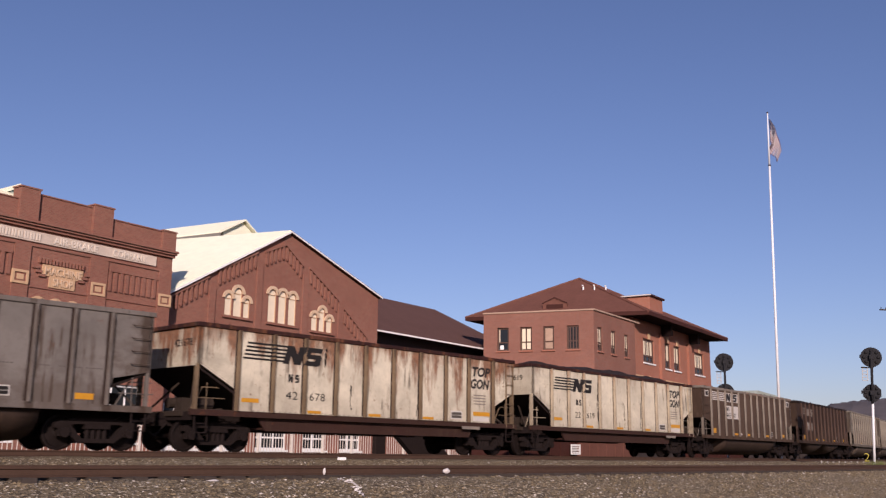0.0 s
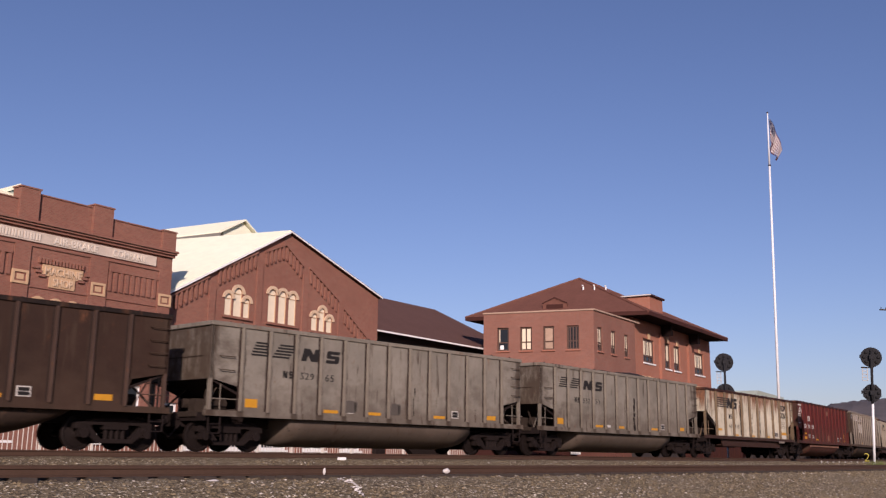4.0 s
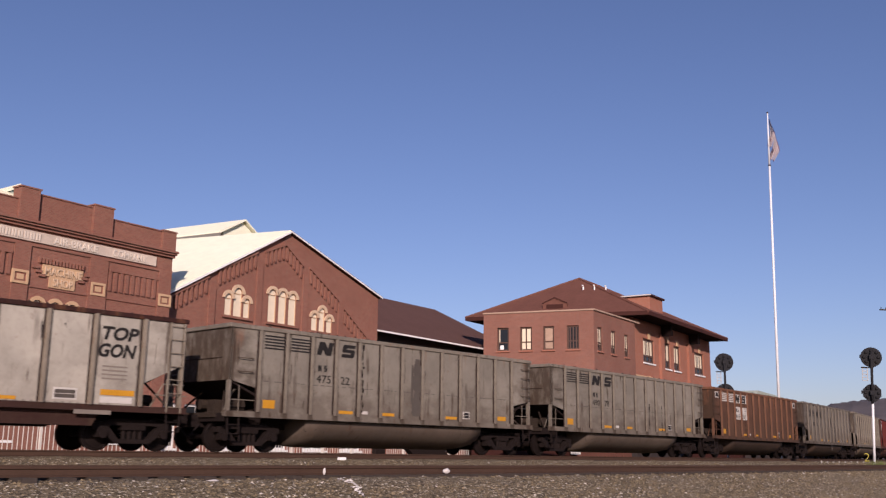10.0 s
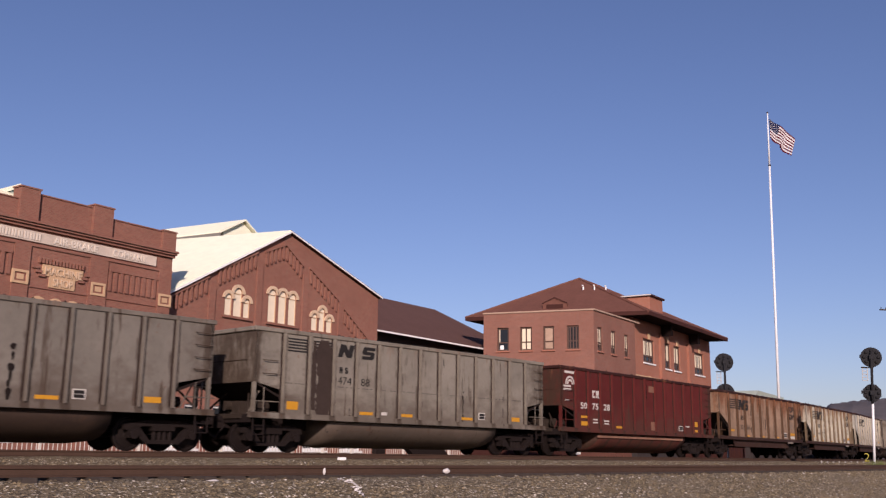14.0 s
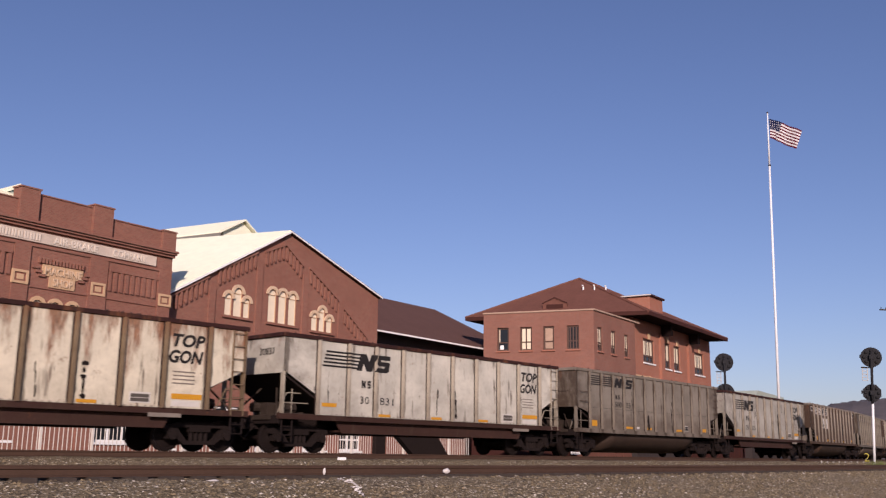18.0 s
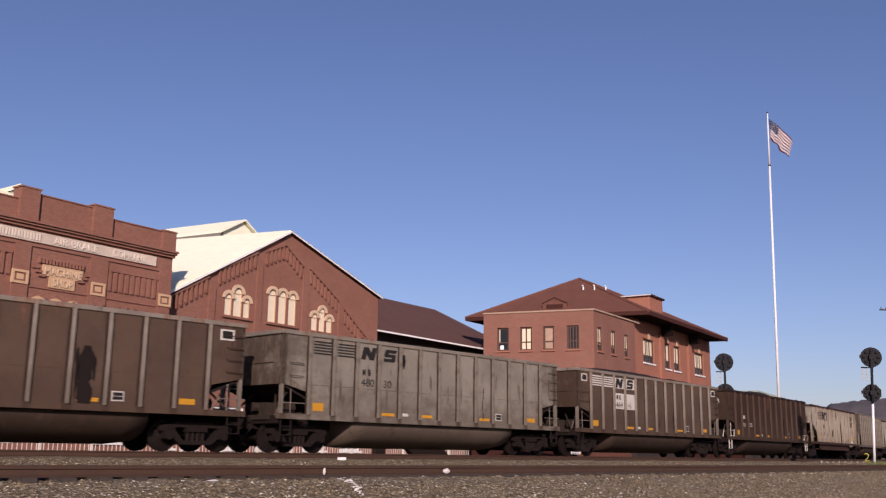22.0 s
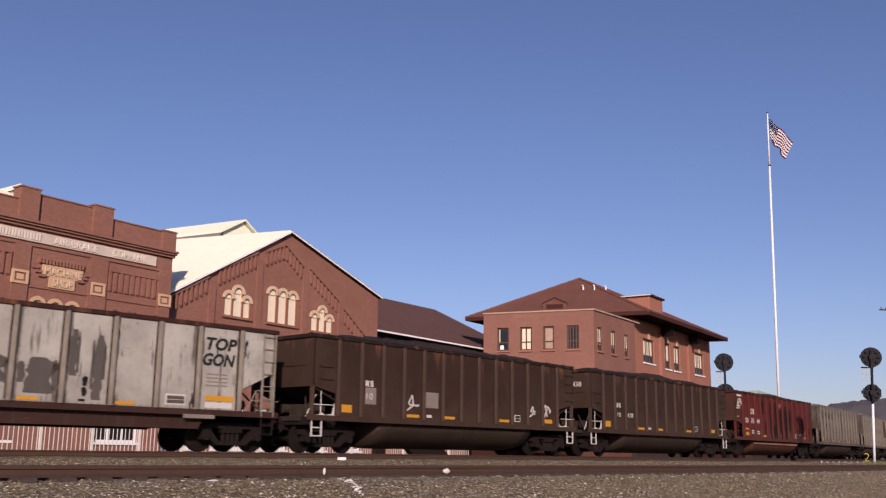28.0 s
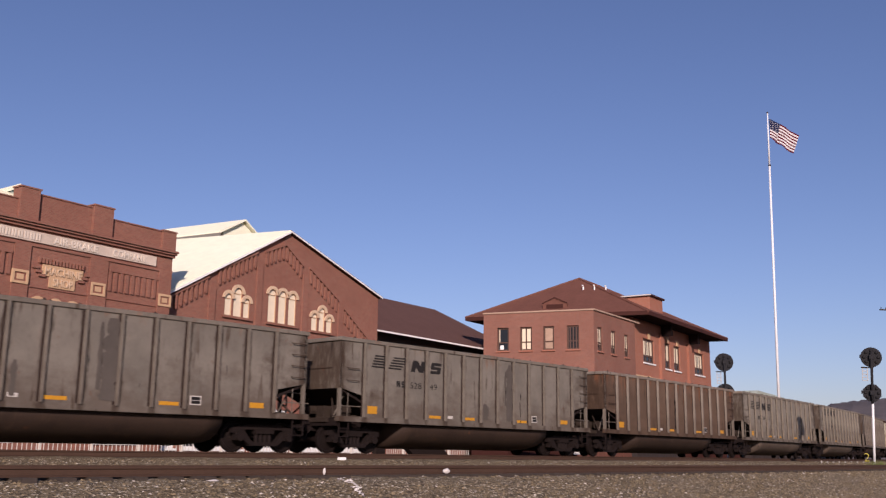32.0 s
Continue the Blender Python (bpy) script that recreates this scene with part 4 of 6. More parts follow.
@lru_cache(None)
def m_bracket():
    """Plate along the edge of the end platform with an upright gusset."""
    bm = bm_new()
    prism(bm, [(0.0, 1.1), (1.1, 1.1), (1.14, 1.62), (1.02, 1.58), (0.92, 1.24), (0.62, 1.2), (0.5, 1.27), (0.36, 1.2), (0.0, 1.19)], -0.015, 0.015)
    return mesh_of("end_bracket", bm)


@lru_cache(None)
def m_gear():
    """Brake cylinder, pipes and braces on the open end platform."""
    bm = bm_new()
    tube(bm, (0.35, -0.95, 1.38), (0.95, -0.95, 1.38), 0.19, 12)
    tube(bm, (0.3, 0.3, 1.42), (0.85, 0.3, 1.42), 0.16, 10)
    box(bm, 0.25, 0.75, -0.55, -0.2, 1.12, 1.55)
    tube(bm, (0.1, -1.2, 1.1), (0.75, -0.35, 2.1), 0.035, 6)
    tube(bm, (0.1, 1.2, 1.1), (0.75, 0.35, 2.1), 0.035, 6)
    tube(bm, (0.0, -1.3, 1.2), (1.5, -1.3, 1.2), 0.022, 6)
    tube(bm, (0.05, -0.4, 1.15), (1.4, -0.9, 1.25), 0.025, 6)
    return mesh_of("brake_gear", bm)


@lru_cache(None)
def m_platform():
    bm = bm_new()
    box(bm, -0.05, 1.4, -HALF + 0.08, HALF - 0.08, 1.06, 1.10)
    box(bm, -0.16, -0.04, -1.2, 1.2, 1.0, 1.14)
    return mesh_of("end_platform", bm)


@lru_cache(None)
def m_coupler():
    bm = bm_new()
    box(bm, -0.62, -0.1, -0.09, 0.09, 0.78, 0.96)
    box(bm, -0.84, -0.60, -0.16, 0.14, 0.74, 1.0)
    bmesh.ops.bevel(bm, geom=bm.edges[:], offset=0.03, segments=1, affect="EDGES")
    tube(bm, (-0.12, -0.4, 0.8), (-0.5, -0.45, 0.42), 0.03, 6)
    tube(bm, (-0.5, -0.45, 0.42), (-0.85, -0.4, 0.7), 0.03, 6)
    return mesh_of("coupler", bm)


@lru_cache(None)
def m_bolster():
    bm = bm_new()
    box(bm, -0.2, 0.2, -0.98, 0.98, 0.46, 0.74)
    box(bm, -0.75, 0.75, -0.07, 0.07, 0.30, 0.40)
    # brake beams before the treads and the spring plank
    for x in (-0.40, 0.40):
        box(bm, x - 0.06, x + 0.06, -0.72, 0.72, 0.26, 0.44)
    box(bm, -0.34, 0.34, -0.9, 0.9, 0.20, 0.30)
    return mesh_of("truck", bm)


@lru_cache(None)
def m_frame():
    """Cast side frame: arched bar, pedestals, window and springs."""
    bm = bm_new()
    prism(bm, [(-1.16, 0.58), (-1.14, 0.72), (-0.55, 0.84), (0.55, 0.84), (1.14, 0.72), (1.16, 0.58), (0.98, 0.55), (0.62, 0.68), (-0.62, 0.68), (-0.98, 0.55)], -0.08, 0.08)
    prism(bm, [(-0.95, 0.55), (-0.72, 0.66), (-0.40, 0.30), (-0.52, 0.22)], -0.08, 0.08)
    prism(bm, [(0.95, 0.55), (0.72, 0.66), (0.40, 0.30), (0.52, 0.22)], -0.08, 0.08)
    box(bm, -0.52, 0.52, -0.09, 0.09, 0.20, 0.31)
    for x in (-0.24, -0.08, 0.08, 0.24):
        tube(bm, (x, 0, 0.31), (x, 0, 0.56), 0.062, 8)
    box(bm, -0.34, 0.34, -0.11, 0.11, 0.56, 0.68)
    for x in (-0.89, 0.89):
        box(bm, x - 0.15, x + 0.15, -0.10, 0.10, 0.36, 0.62)
        tube(bm, (x, -0.17, 0.457), (x, 0.05, 0.457), 0.13, 10)
    return mesh_of("side_frame", bm)


@lru_cache(None)
def m_wheelset():
    bm = bm_new()
    tube(bm, (0, -0.95, 0), (0, 0.95, 0), 0.085, 10)
    n = 24
    for s in (-1, 1):
        prof = [(0.095, 0.70), (0.16, 0.72), (0.34, 0.705), (0.40, 0.68), (0.457, 0.68), (0.457, 0.80), (0.40, 0.815), (0.36, 0.755), (0.16, 0.79), (0.095, 0.81)]
        ring = lambda a: [(r * math.sin(a), s * y, r * math.cos(a)) for r, y in prof]
        rs = [ring(i * math.tau / n) for i in range(n)]
        vs = [[bm.verts.new(p) for p in r] for r in rs]
        for i in range(n):
            a, b = vs[i], vs[(i + 1) % n]
            for j in range(len(prof)):
                k = (j + 1) % len(prof)
                bm.faces.new((a[j], a[k], b[k], b[j]))
    return mesh_of("wheelset", bm)


@lru_cache(None)
def m_coal(seed, height):
    bm = bm_new()
    nx, ny = 58, 12
    grid = []
    for i in range(nx + 1):
        row = []
        for j in range(ny + 1):
            x, y = 0.12 + (LEN - 0.24) * i / nx, -HALF + 0.1 + (2 * HALF - 0.2) * j / ny
            edge = min(1.0, min(i, nx - i) / 9) * math.sin(math.pi * j / ny) ** 0.5
            z = 3.48 + (height + 0.20 * noise.noise(Vector((x * 0.45, y * 0.6, seed * 5.3)))) * edge + 0.07 * noise.noise(Vector((x * 2.4, y * 2.4, seed)))
            row.append(bm.verts.new((x, y, z)))
        grid.append(row)
    for a, b in zip(grid, grid[1:]):
        for j in range(ny):
            bm.faces.new((a[j], b[j], b[j + 1], a[j + 1]))
    return mesh_of("coal_load", bm)


@lru_cache(None)
def m_spill(seed):
    """Lumps of coal left on the near top chord."""
    rs = random.Random(seed)
    bm = bm_new()
    for _ in range(55):
        x, y, r = rs.uniform(0.1, LEN - 0.1), -HALF + rs.uniform(-0.04, 0.2), rs.uniform(0.02, 0.06)
        v = [bm.verts.new((x + r * rs.uniform(0.8, 1.6) * math.cos(a), y + r * math.sin(a), 3.675)) for a in (0.3, 1.9, 3.4, 5.0)]
        top = bm.verts.new((x + rs.uniform(-0.3, 0.3) * r, y, 3.68 + r * rs.uniform(0.7, 1.4)))
        for i in range(4):
            bm.faces.new((v[i], v[(i + 1) % 4], top))
    return mesh_of("spilled_coal", bm)


@lru_cache(None)
def m_plate(w, h):
    return mesh_of("plate", box(bm_new(), 0, w, -0.004, 0.004, 0, h))


@lru_cache(None)
def m_shape(pts):
    """A flat mark of painted strokes; pts: tuple of outlines."""
    bm = bm_new()
    for p in pts:
        prism(bm, list(p), -0.003, 0.003)
    return mesh_of("mark", bm)


def zigzag(x, z, w, h, sl):
    """Slanting block mark in one outline: two posts joined by a diagonal."""
    q = lambda a, b: (x + a * w + b * sl, z + b * h)
    return (tuple(q(*p) for p in ((0, 0), (0.33, 0), (0.33, 0.45), (0.64, 0), (1, 0), (1, 1), (0.67, 1), (0.67, 0.55), (0.36, 1), (0, 1))),)


def stacked(x, z, w, h, sl):
    """Block mark in one outline: three bars with two joints."""
    q = lambda a, b: (x + a * w + b * sl, z + b * h)
    return (tuple(q(*p) for p in ((0.05, 0), (0.9, 0), (1, 0.1), (1, 0.52), (0.9, 0.63), (0.33, 0.63), (0.33, 0.74), (0.95, 0.74), (0.95, 1), (0.1, 1),
                                  (0, 0.9), (0, 0.5), (0.1, 0.38), (0.67, 0.38), (0.67, 0.26), (0.05, 0.26))),)


def bars(x, z, w, h, n=5, fill=0.55, slant=0.0):
    st = h / (n - 1 + fill)
    return tuple(((x + i * slant, z + i * st), (x + w + i * slant, z + i * st), (x + w + i * slant, z + i * st + st * fill), (x + i * slant, z + i * st + st * fill)) for i in range(n))


@lru_cache(None)
def m_shape_over(pts, posts):
    """The same, laid over the side posts that it crosses."""
    bm = bm_new()
    for p in pts:
        prism(bm, list(p), -0.003, 0.003)
    for c in posts:
        for dx in (-0.07, -0.038, 0.038, 0.07):
            bmesh.ops.bisect_plane(bm, geom=bm.verts[:] + bm.edges[:] + bm.faces[:], plane_co=(c + dx, 0, 0), plane_no=(1, 0, 0))
    for v in bm.verts:
        gap = min(abs(v.co.x - c) for c in posts)
        v.co.y -= 0.103 * min(1.0, max(0.0, (0.0701 - gap) / 0.032))
    return mesh_of("mark", bm)


def mark(car, name, pts, mat, label="", over=()):
    ob = skin(name, m_shape_over(pts, over) if over else m_shape(pts), mat, car, label, (0, YN - 0.027, 0))
    if len(pts) > 1:
        ob["kind"] = "stuff"
    return ob


def ragged(car, rnd, x, z1, z0, w, mat, drawn=True):
    """One run with a ragged edge; drawn: it thins out downwards."""
    n = max(5, min(34, int((z1 - z0) / 0.055)))
    ph = rnd.uniform(0, 50)
    left, right = [], []
    for i in range(n + 1):
        f = i / n
        z = z1 + (z0 - z1) * f
        taper = min(1.0, 0.45 + 3 * f) * (1.0 if f < 0.5 else 1.0 - (0.1 if mat == "smudge" else 0.12 if w > 0.17 else 0.72 if drawn else 0.5) * (f - 0.5) / 0.5)
        wave = lambda k: noise.noise(Vector((ph + k, z * 3.1, 0))) + 0.6 * noise.noise(Vector((ph + k, z * 11.0, 3)))
        cx = x + 0.12 * w * noise.noise(Vector((ph, z * 1.3, 7)))
        left.append((cx - w / 2 * taper * max(0.12, 1.0 + 0.6 * wave(0)), z))
        right.append((cx + w / 2 * taper * max(0.12, 1.0 + 0.6 * wave(9)), z))
    skin("stain", m_shape((tuple(left + right[::-1]),)), mat, car, "", (0, YN - 0.0295, 0))


def stain(car, rnd, x, z1, z0, w, mat="tar"):
    """A leak: wide ones are one dark smear with drips beside it, narrow tar runs are broken."""
    if w > 0.22:
        ragged(car, rnd, x, z1, z0, w * 0.8, mat)
        for side in (-0.5, 0.45):
            drop = (z1 - z0) * rnd.uniform(0.05, 0.4)
            ragged(car, rnd, x + side * w, z1 - drop * 0.5, z0 + drop, w * 0.22, mat)
    elif mat == "tar" and z1 - z0 > 0.55:
        z = z1
        while z > z0 + 0.05:
            drop = min(z - z0, rnd.uniform(0.06, 0.45))
            ragged(car, rnd, x + rnd.uniform(-0.035, 0.035), z, z - drop, w * rnd.uniform(0.3, 0.95), mat, False)
            z -= drop + rnd.uniform(-0.05, 0.09)
    else:
        ragged(car, rnd, x, z1, z0, w, mat)


def stripes(car, pts, mat, over=()):
    for p in pts:
        mark(car, "stripe", (p,), mat, "", over)


def emblem(car, a, b, mat, lift=0.0, over=()):
    for pts in (zigzag(*a), stacked(*b)):
        mark(car, "emblem_block", pts, mat, "", over).location.y -= lift


def words(car, body, x, z, size, mat, width=0.0, shear=0.0, spacing=1.0, line=1.0, bold=0.0):
    me = text_mesh(body, size, shear, spacing, line, 0.002, bold)
    ob = skin("stencil", me, mat, car, "", (x, YN - 0.027, z))
    if width:
        ob.scale.x = width / max(v.co.x for v in me.vertices)
    return ob


def plate(car, x, z, w, h, mat, label="", y=YN - 0.026, name="reflector"):
    return skin(name, m_plate(w, h), mat, car, label, (x, y, z))


def numbers(car, a, b, x1, x2, z, h, mat):
    for body, x in ((a, x1), (b, x2)):
        if body:
            words(car, body, x, z, h / 0.72, mat, 0.19 * len(body) * h / 0.22, 0.0, 1.1)


WHEELS = []


def coal_car(n, kind, style, paint, post, under, number, label, load, rnd, stains, tub_paint):
    """One hopper car: T flat-bottomed gondola, H tub hopper, C red hopper, D dark hopper."""
    car = thing("coal_car", Matrix(), label, "railroad car", "cars of the coal train")
    body = "T" if kind == "T" else "H"
    for y, nm in ((YN, "near"), (HALF, "far")):
        skin("side_wall", m_side(body), paint, car, "", (0, y, 0))
        skin("side_sill", m_sill(), under if kind == "T" else paint, car, "", (0, y, 0))
    posts = POSTS_T if body == "T" else POSTS_H
    for x in posts:
        skin("side_post", m_post(body, 1.18, 3.56 + RISE[body]), post, car, "", (x, YN - 0.02, 0))
        wide = 0.056 if body == "T" else 0.046
        # added dark strip left of the post: its unlit flank, with dirt
        skin("post_flank_strip", m_plate(0.05 if body == "T" else 0.065, 2.34 + RISE[body]), "post_dirt", car, "", (x - wide - (0.05 if body == "T" else 0.065), YN - 0.021, 1.2))
    for x in posts[::3]:
        ob = skin("side_post", m_post(body, 1.18, 3.56 + RISE[body]), post, car, "", (x, HALF + 0.02, 0))
        ob.rotation_euler.z = math.pi
    for x in (0.06, LEN - 0.06):
        for y in (YN + 0.04, HALF - 0.04):
            skin("corner_post", m_corner(body), post, car, "", (x, y, 0))
    for x in (0.03, LEN - 0.03):
        skin("end_wall", m_end(body), paint, car, "", (x, 0, 0))
    for flip in (0, 1):
        # the slope sheet's coat already holds the shade of its underside
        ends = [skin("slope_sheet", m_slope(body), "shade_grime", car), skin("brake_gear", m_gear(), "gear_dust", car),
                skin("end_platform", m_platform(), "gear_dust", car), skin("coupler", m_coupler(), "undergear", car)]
        for ob in ends:
            if flip:
                ob.location, ob.rotation_euler.z = (LEN, 0, 0), math.pi
    skin("top_chord", m_chord(), post if style in ("grey", "flag", "patch", "worn") else under, car, "", (0, 0, RISE[body]))
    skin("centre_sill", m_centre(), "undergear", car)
    if kind == "T":
        skin("floor_skirt", m_skirt(), under, car)
        plate(car, 11.3, 0.93, 1.0, 0.11, "faded_mark", "faded data plate", YN - 0.10, "data_plate")
    else:
        skin("tub", m_tub(2 if style == "lobes" else 1), tub_paint, car)
    skin("coal_load", m_coal(n % 5, load), "coal", car, "heaped coal", (0, 0, RISE[body]))
    skin("spilled_coal", m_spill(n % 4), "coal", car, "", (0, 0, RISE[body]))["kind"] = "stuff"
    # ladders, grab irons, steps
    if kind == "T":
        skin("ladder", m_ladder(7), post, car, "", (LEN - 0.28, YN - 0.05, 0))
    for st in stains:
        stain(car, rnd, *st)
    lad = skin("ladder", m_ladder(7), post, car, "", (-0.08, 1.2, 0))
    lad.rotation_euler.z = -math.pi / 2
    if kind != "T":
        for z in (2.35, 2.75):
            skin("grab_iron", m_grab(), paint, car, "", (0.55, YN - 0.02, z))
        for z in (2.3, 2.65, 3.0, 3.35):
            skin("grab_iron", m_grab(), paint, car, "", (LEN - 0.35, YN - 0.02, z))
        if style == "patch":
            skin("weld_seam", m_plate(12.2, 0.012), paint, car, "", (1.15, YN - 0.022, 2.06))
        if style == "grey":
            for a, b in zip(POSTS_H, POSTS_H[1:]):
                mark(car, "seam_row", tuple(((a + 0.1 + 0.098 * i, 2.10), (a + 0.155 + 0.098 * i, 2.10), (a + 0.155 + 0.098 * i, 2.128), (a + 0.1 + 0.098 * i, 2.128)) for i in range(9) if rnd.random() < 0.8), "smudge")
        skin("weld_seam", m_plate(2.4, 0.02), under, car, "", (-0.01, -1.2, 2.75)).rotation_euler.z = math.pi / 2
    hr = "white_mark" if style in ("white_ends", "graffiti") else post
    for flip in (0, 1):
        for ob in (skin("handrail", m_rails_low(), hr, car, "", (0.0, YN + 0.02, 0)), skin("sill_step", m_step(), hr if hr == "white_mark" else "undergear", car, "", (0.0, YN, 0))):
            if flip:
                ob.location.x = LEN - 0.9 if "handrail" in ob.name else LEN - 0.5
    if hr == "white_mark":
        skin("end_bracket", m_bracket(), hr, car, "white painted platform edge", (0, YN + 0.05, 0))
        skin("end_bracket", m_bracket(), hr, car, "white painted platform edge", (LEN, YN + 0.05, 0)).scale.x = -1
    if kind == "T" or kind == "D":
        tm = text_mesh("".join(number), 0.3, 0.0, 1.05, 1.0, 0.002, 0.004) if number[1] else None
        if tm:
            en = skin("end_number", tm, "black_mark" if kind == "T" else "white_mark", car, "", (0.0, -0.35, 3.02))
            en.rotation_euler.z = -math.pi / 2
    # trucks
    for xc in (1.15, LEN - 1.15):
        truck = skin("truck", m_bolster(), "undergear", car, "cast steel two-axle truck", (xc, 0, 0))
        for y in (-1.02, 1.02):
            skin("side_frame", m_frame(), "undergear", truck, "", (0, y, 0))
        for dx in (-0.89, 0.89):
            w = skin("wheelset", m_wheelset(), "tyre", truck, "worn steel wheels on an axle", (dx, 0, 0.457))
            WHEELS.append((w, dx, n))
    # markings
    if kind == "T":
        ink = "faded_mark" if style == "faded" else "black_mark"
        stripes(car, bars(1.58, 2.74, 1.50, 0.52, 5, 0.5, 0.035), ink, (2.70, 3.92))
        emblem(car, (3.05, 2.70, 0.70, 0.57, 0.18), (3.82, 2.70, 0.70, 0.58, 0.14), ink, 0.0, (2.70, 3.92))
        mark(car, "owner_mark", zigzag(3.3, 2.14, 0.17, 0.25, 0) + stacked(3.56, 2.14, 0.16, 0.25, 0), ink)
        numbers(car, number[0], number[1], 3.22, 4.14, 1.62, 0.25, ink)
        words(car, "TOP", 11.87, 2.92, 0.48, ink, 1.10, 0.22, 1.0, 1.0, 0.018)
        words(car, "GON", 11.81, 2.46, 0.48, ink, 1.12, 0.22, 1.0, 1.0, 0.018)
        mark(car, "stencil_block", bars(12.0, 1.86, 0.7, 0.36, 4, 0.35), "faded_mark")
        plate(car, 1.6, 1.46, 0.62, 0.12, "yellow")
        plate(car, 12.0, 1.44, 0.95, 0.15, "yellow")
        plate(car, 12.0, 1.24, 0.9, 0.16, "white_mark")
        for x in (4.1, 6.7, 9.3):
            plate(car, x, 1.22, 0.55, 0.09, "yellow")
        plate(car, 10.75, 1.28, 0.62, 0.30, "white_mark", "white framed data stencil", YN - 0.026, "data_stencil")
        mark(car, "stencil_block", bars(10.79, 1.32, 0.54, 0.21, 2, 0.86), "smudge").location.y -= 0.01
        mark(car, "sill_dash_row", tuple(((x, 1.20), (x + 0.06, 1.20), (x + 0.06, 1.23), (x, 1.23)) for x in [2 + 0.2 * i for i in range(52)]), "faded_mark")
    elif kind == "C":
        arcs = []
        for k, r in enumerate((0.36, 0.22)):
            arcs.append(tuple((0.72 + (r) * math.cos(a), 3.0 + r * math.sin(a)) for a in [math.pi * (0.0 + i / 10 * 1.0) for i in range(11)]) +
                        tuple((0.72 + (r - 0.08) * math.cos(a), 3.0 + (r - 0.08) * math.sin(a)) for a in [math.pi * (1.0 - i / 10 * 1.0) for i in range(11)]))
        mark(car, "emblem", tuple(arcs) + bars(0.22, 2.74, 0.55, 0.22, 2, 0.6), "white_mark", "white arched emblem")
        mark(car, "owner_bar", bars(0.3, 3.46, 0.8, 0.1, 1, 1.0), "white_mark")
        mark(car, "owner_mark", (((2.5, 2.52), (2.7, 2.52), (2.7, 2.6), (2.58, 2.6), (2.58, 2.76), (2.7, 2.76), (2.7, 2.84), (2.5, 2.84)),) +
             (((2.8, 2.52), (2.88, 2.52), (2.88, 2.84), (2.8, 2.84)), ((2.88, 2.68), (3.02, 2.68), (3.02, 2.84), (2.88, 2.84)), ((2.95, 2.52), (3.04, 2.52), (2.97, 2.68), (2.88, 2.68))), "white_mark")
        for i, body_ in enumerate(number):
            words(car, body_, (1.52, 2.45, 3.42)[i], 2.02, 0.38, "white_mark", 0.52, 0.0, 1.1, 1.0, 0.008)
        for x, z, w in ((2.5, 1.55, 0.4), (2.5, 1.42, 0.4), (3.45, 1.52, 0.4), (3.45, 1.40, 0.4), (11.3, 1.5, 0.5), (0.3, 2.3, 0.3)):
            plate(car, x, z, w, 0.06, "white_mark", "", YN - 0.026, "stencil_bar")
        for x, z, w, h in ((1.55, 1.62, 0.5, 0.1), (1.55, 1.3, 0.5, 0.18), (4.5, 1.26, 0.5, 0.1), (12.35, 1.55, 0.4, 0.25), (12.35, 1.28, 0.4, 0.12)):
            plate(car, x, z, w, h, "yellow")
        plate(car, 10.62, 1.3, 0.44, 0.24, "white_mark", "", YN - 0.026, "data_stencil")
        mark(car, "stencil_block", bars(10.655, 1.33, 0.37, 0.18, 2, 0.86), "black_mark").location.y -= 0.01
        plate(car, 7.6, 3.05, 0.62, 0.3, "patch", "faded patch", YN - 0.026, "patch")
        plate(car, 7.75, 1.25, 0.4, 0.4, "patch", "faded patch", YN - 0.026, "patch")
        skin("tub_stripe", m_plate(8.2, 0.09), "pale_rust", car, "worn pale band on the tub", (3.0, YN + 0.07, 0.82))
    else:
        patched = style == "patch"
        if patched:
            stripes(car, bars(1.24, 3.08, 0.80, 0.45, 5, 0.55) + bars(2.25, 3.08, 0.80, 0.45, 5, 0.55), "white_mark")
            for x in (3.26, 4.27):
                plate(car, x, 3.06, 0.78, 0.48, "white_mark", "white patch", YN - 0.024, "emblem_ground")
                plate(car, x, 2.14, 0.78, 0.70, "white_mark", "white number patch", YN - 0.024, "number_ground")
            plate(car, 0.35, 3.22, 0.48, 0.32, "white_mark", "white framed panel", YN - 0.024, "data_stencil")
            plate(car, 0.42, 3.27, 0.34, 0.22, "black_mark", "", YN - 0.03, "stencil_ground")
            plate(car, LEN - 0.85, 3.22, 0.48, 0.32, "white_mark", "white framed panel", YN - 0.024, "data_stencil")
            plate(car, LEN - 0.78, 3.27, 0.34, 0.22, "black_mark", "", YN - 0.03, "stencil_ground")
        if style == "grey":
            stripes(car, bars(1.24, 3.10, 0.80, 0.42, 5, 0.5) + bars(2.25, 3.10, 0.80, 0.42, 5, 0.5), "black_mark")
        if patched or style == "grey":
            emblem(car, (3.27, 3.09, 0.60, 0.42, 0.12), (4.29, 3.09, 0.56, 0.42, 0.12), "black_mark", 0.006)
            mark(car, "owner_mark", zigzag(3.36, 2.56, 0.14, 0.2, 0) + stacked(3.60, 2.56, 0.13, 0.2, 0), "black_mark").location.y -= 0.006
            for body_, x in ((number[0], 3.3), (number[1], 4.31)):
                words(car, body_, x, 2.2, 0.36, "black_mark", 0.2 * len(body_)).location.y -= 0.006
        if style == "flag":
            stripes(car, bars(1.40, 2.86, 0.62, 0.42, 5, 0.55, 0.04) + bars(2.18, 2.86, 0.66, 0.42, 5, 0.55, 0.07), "black_mark")
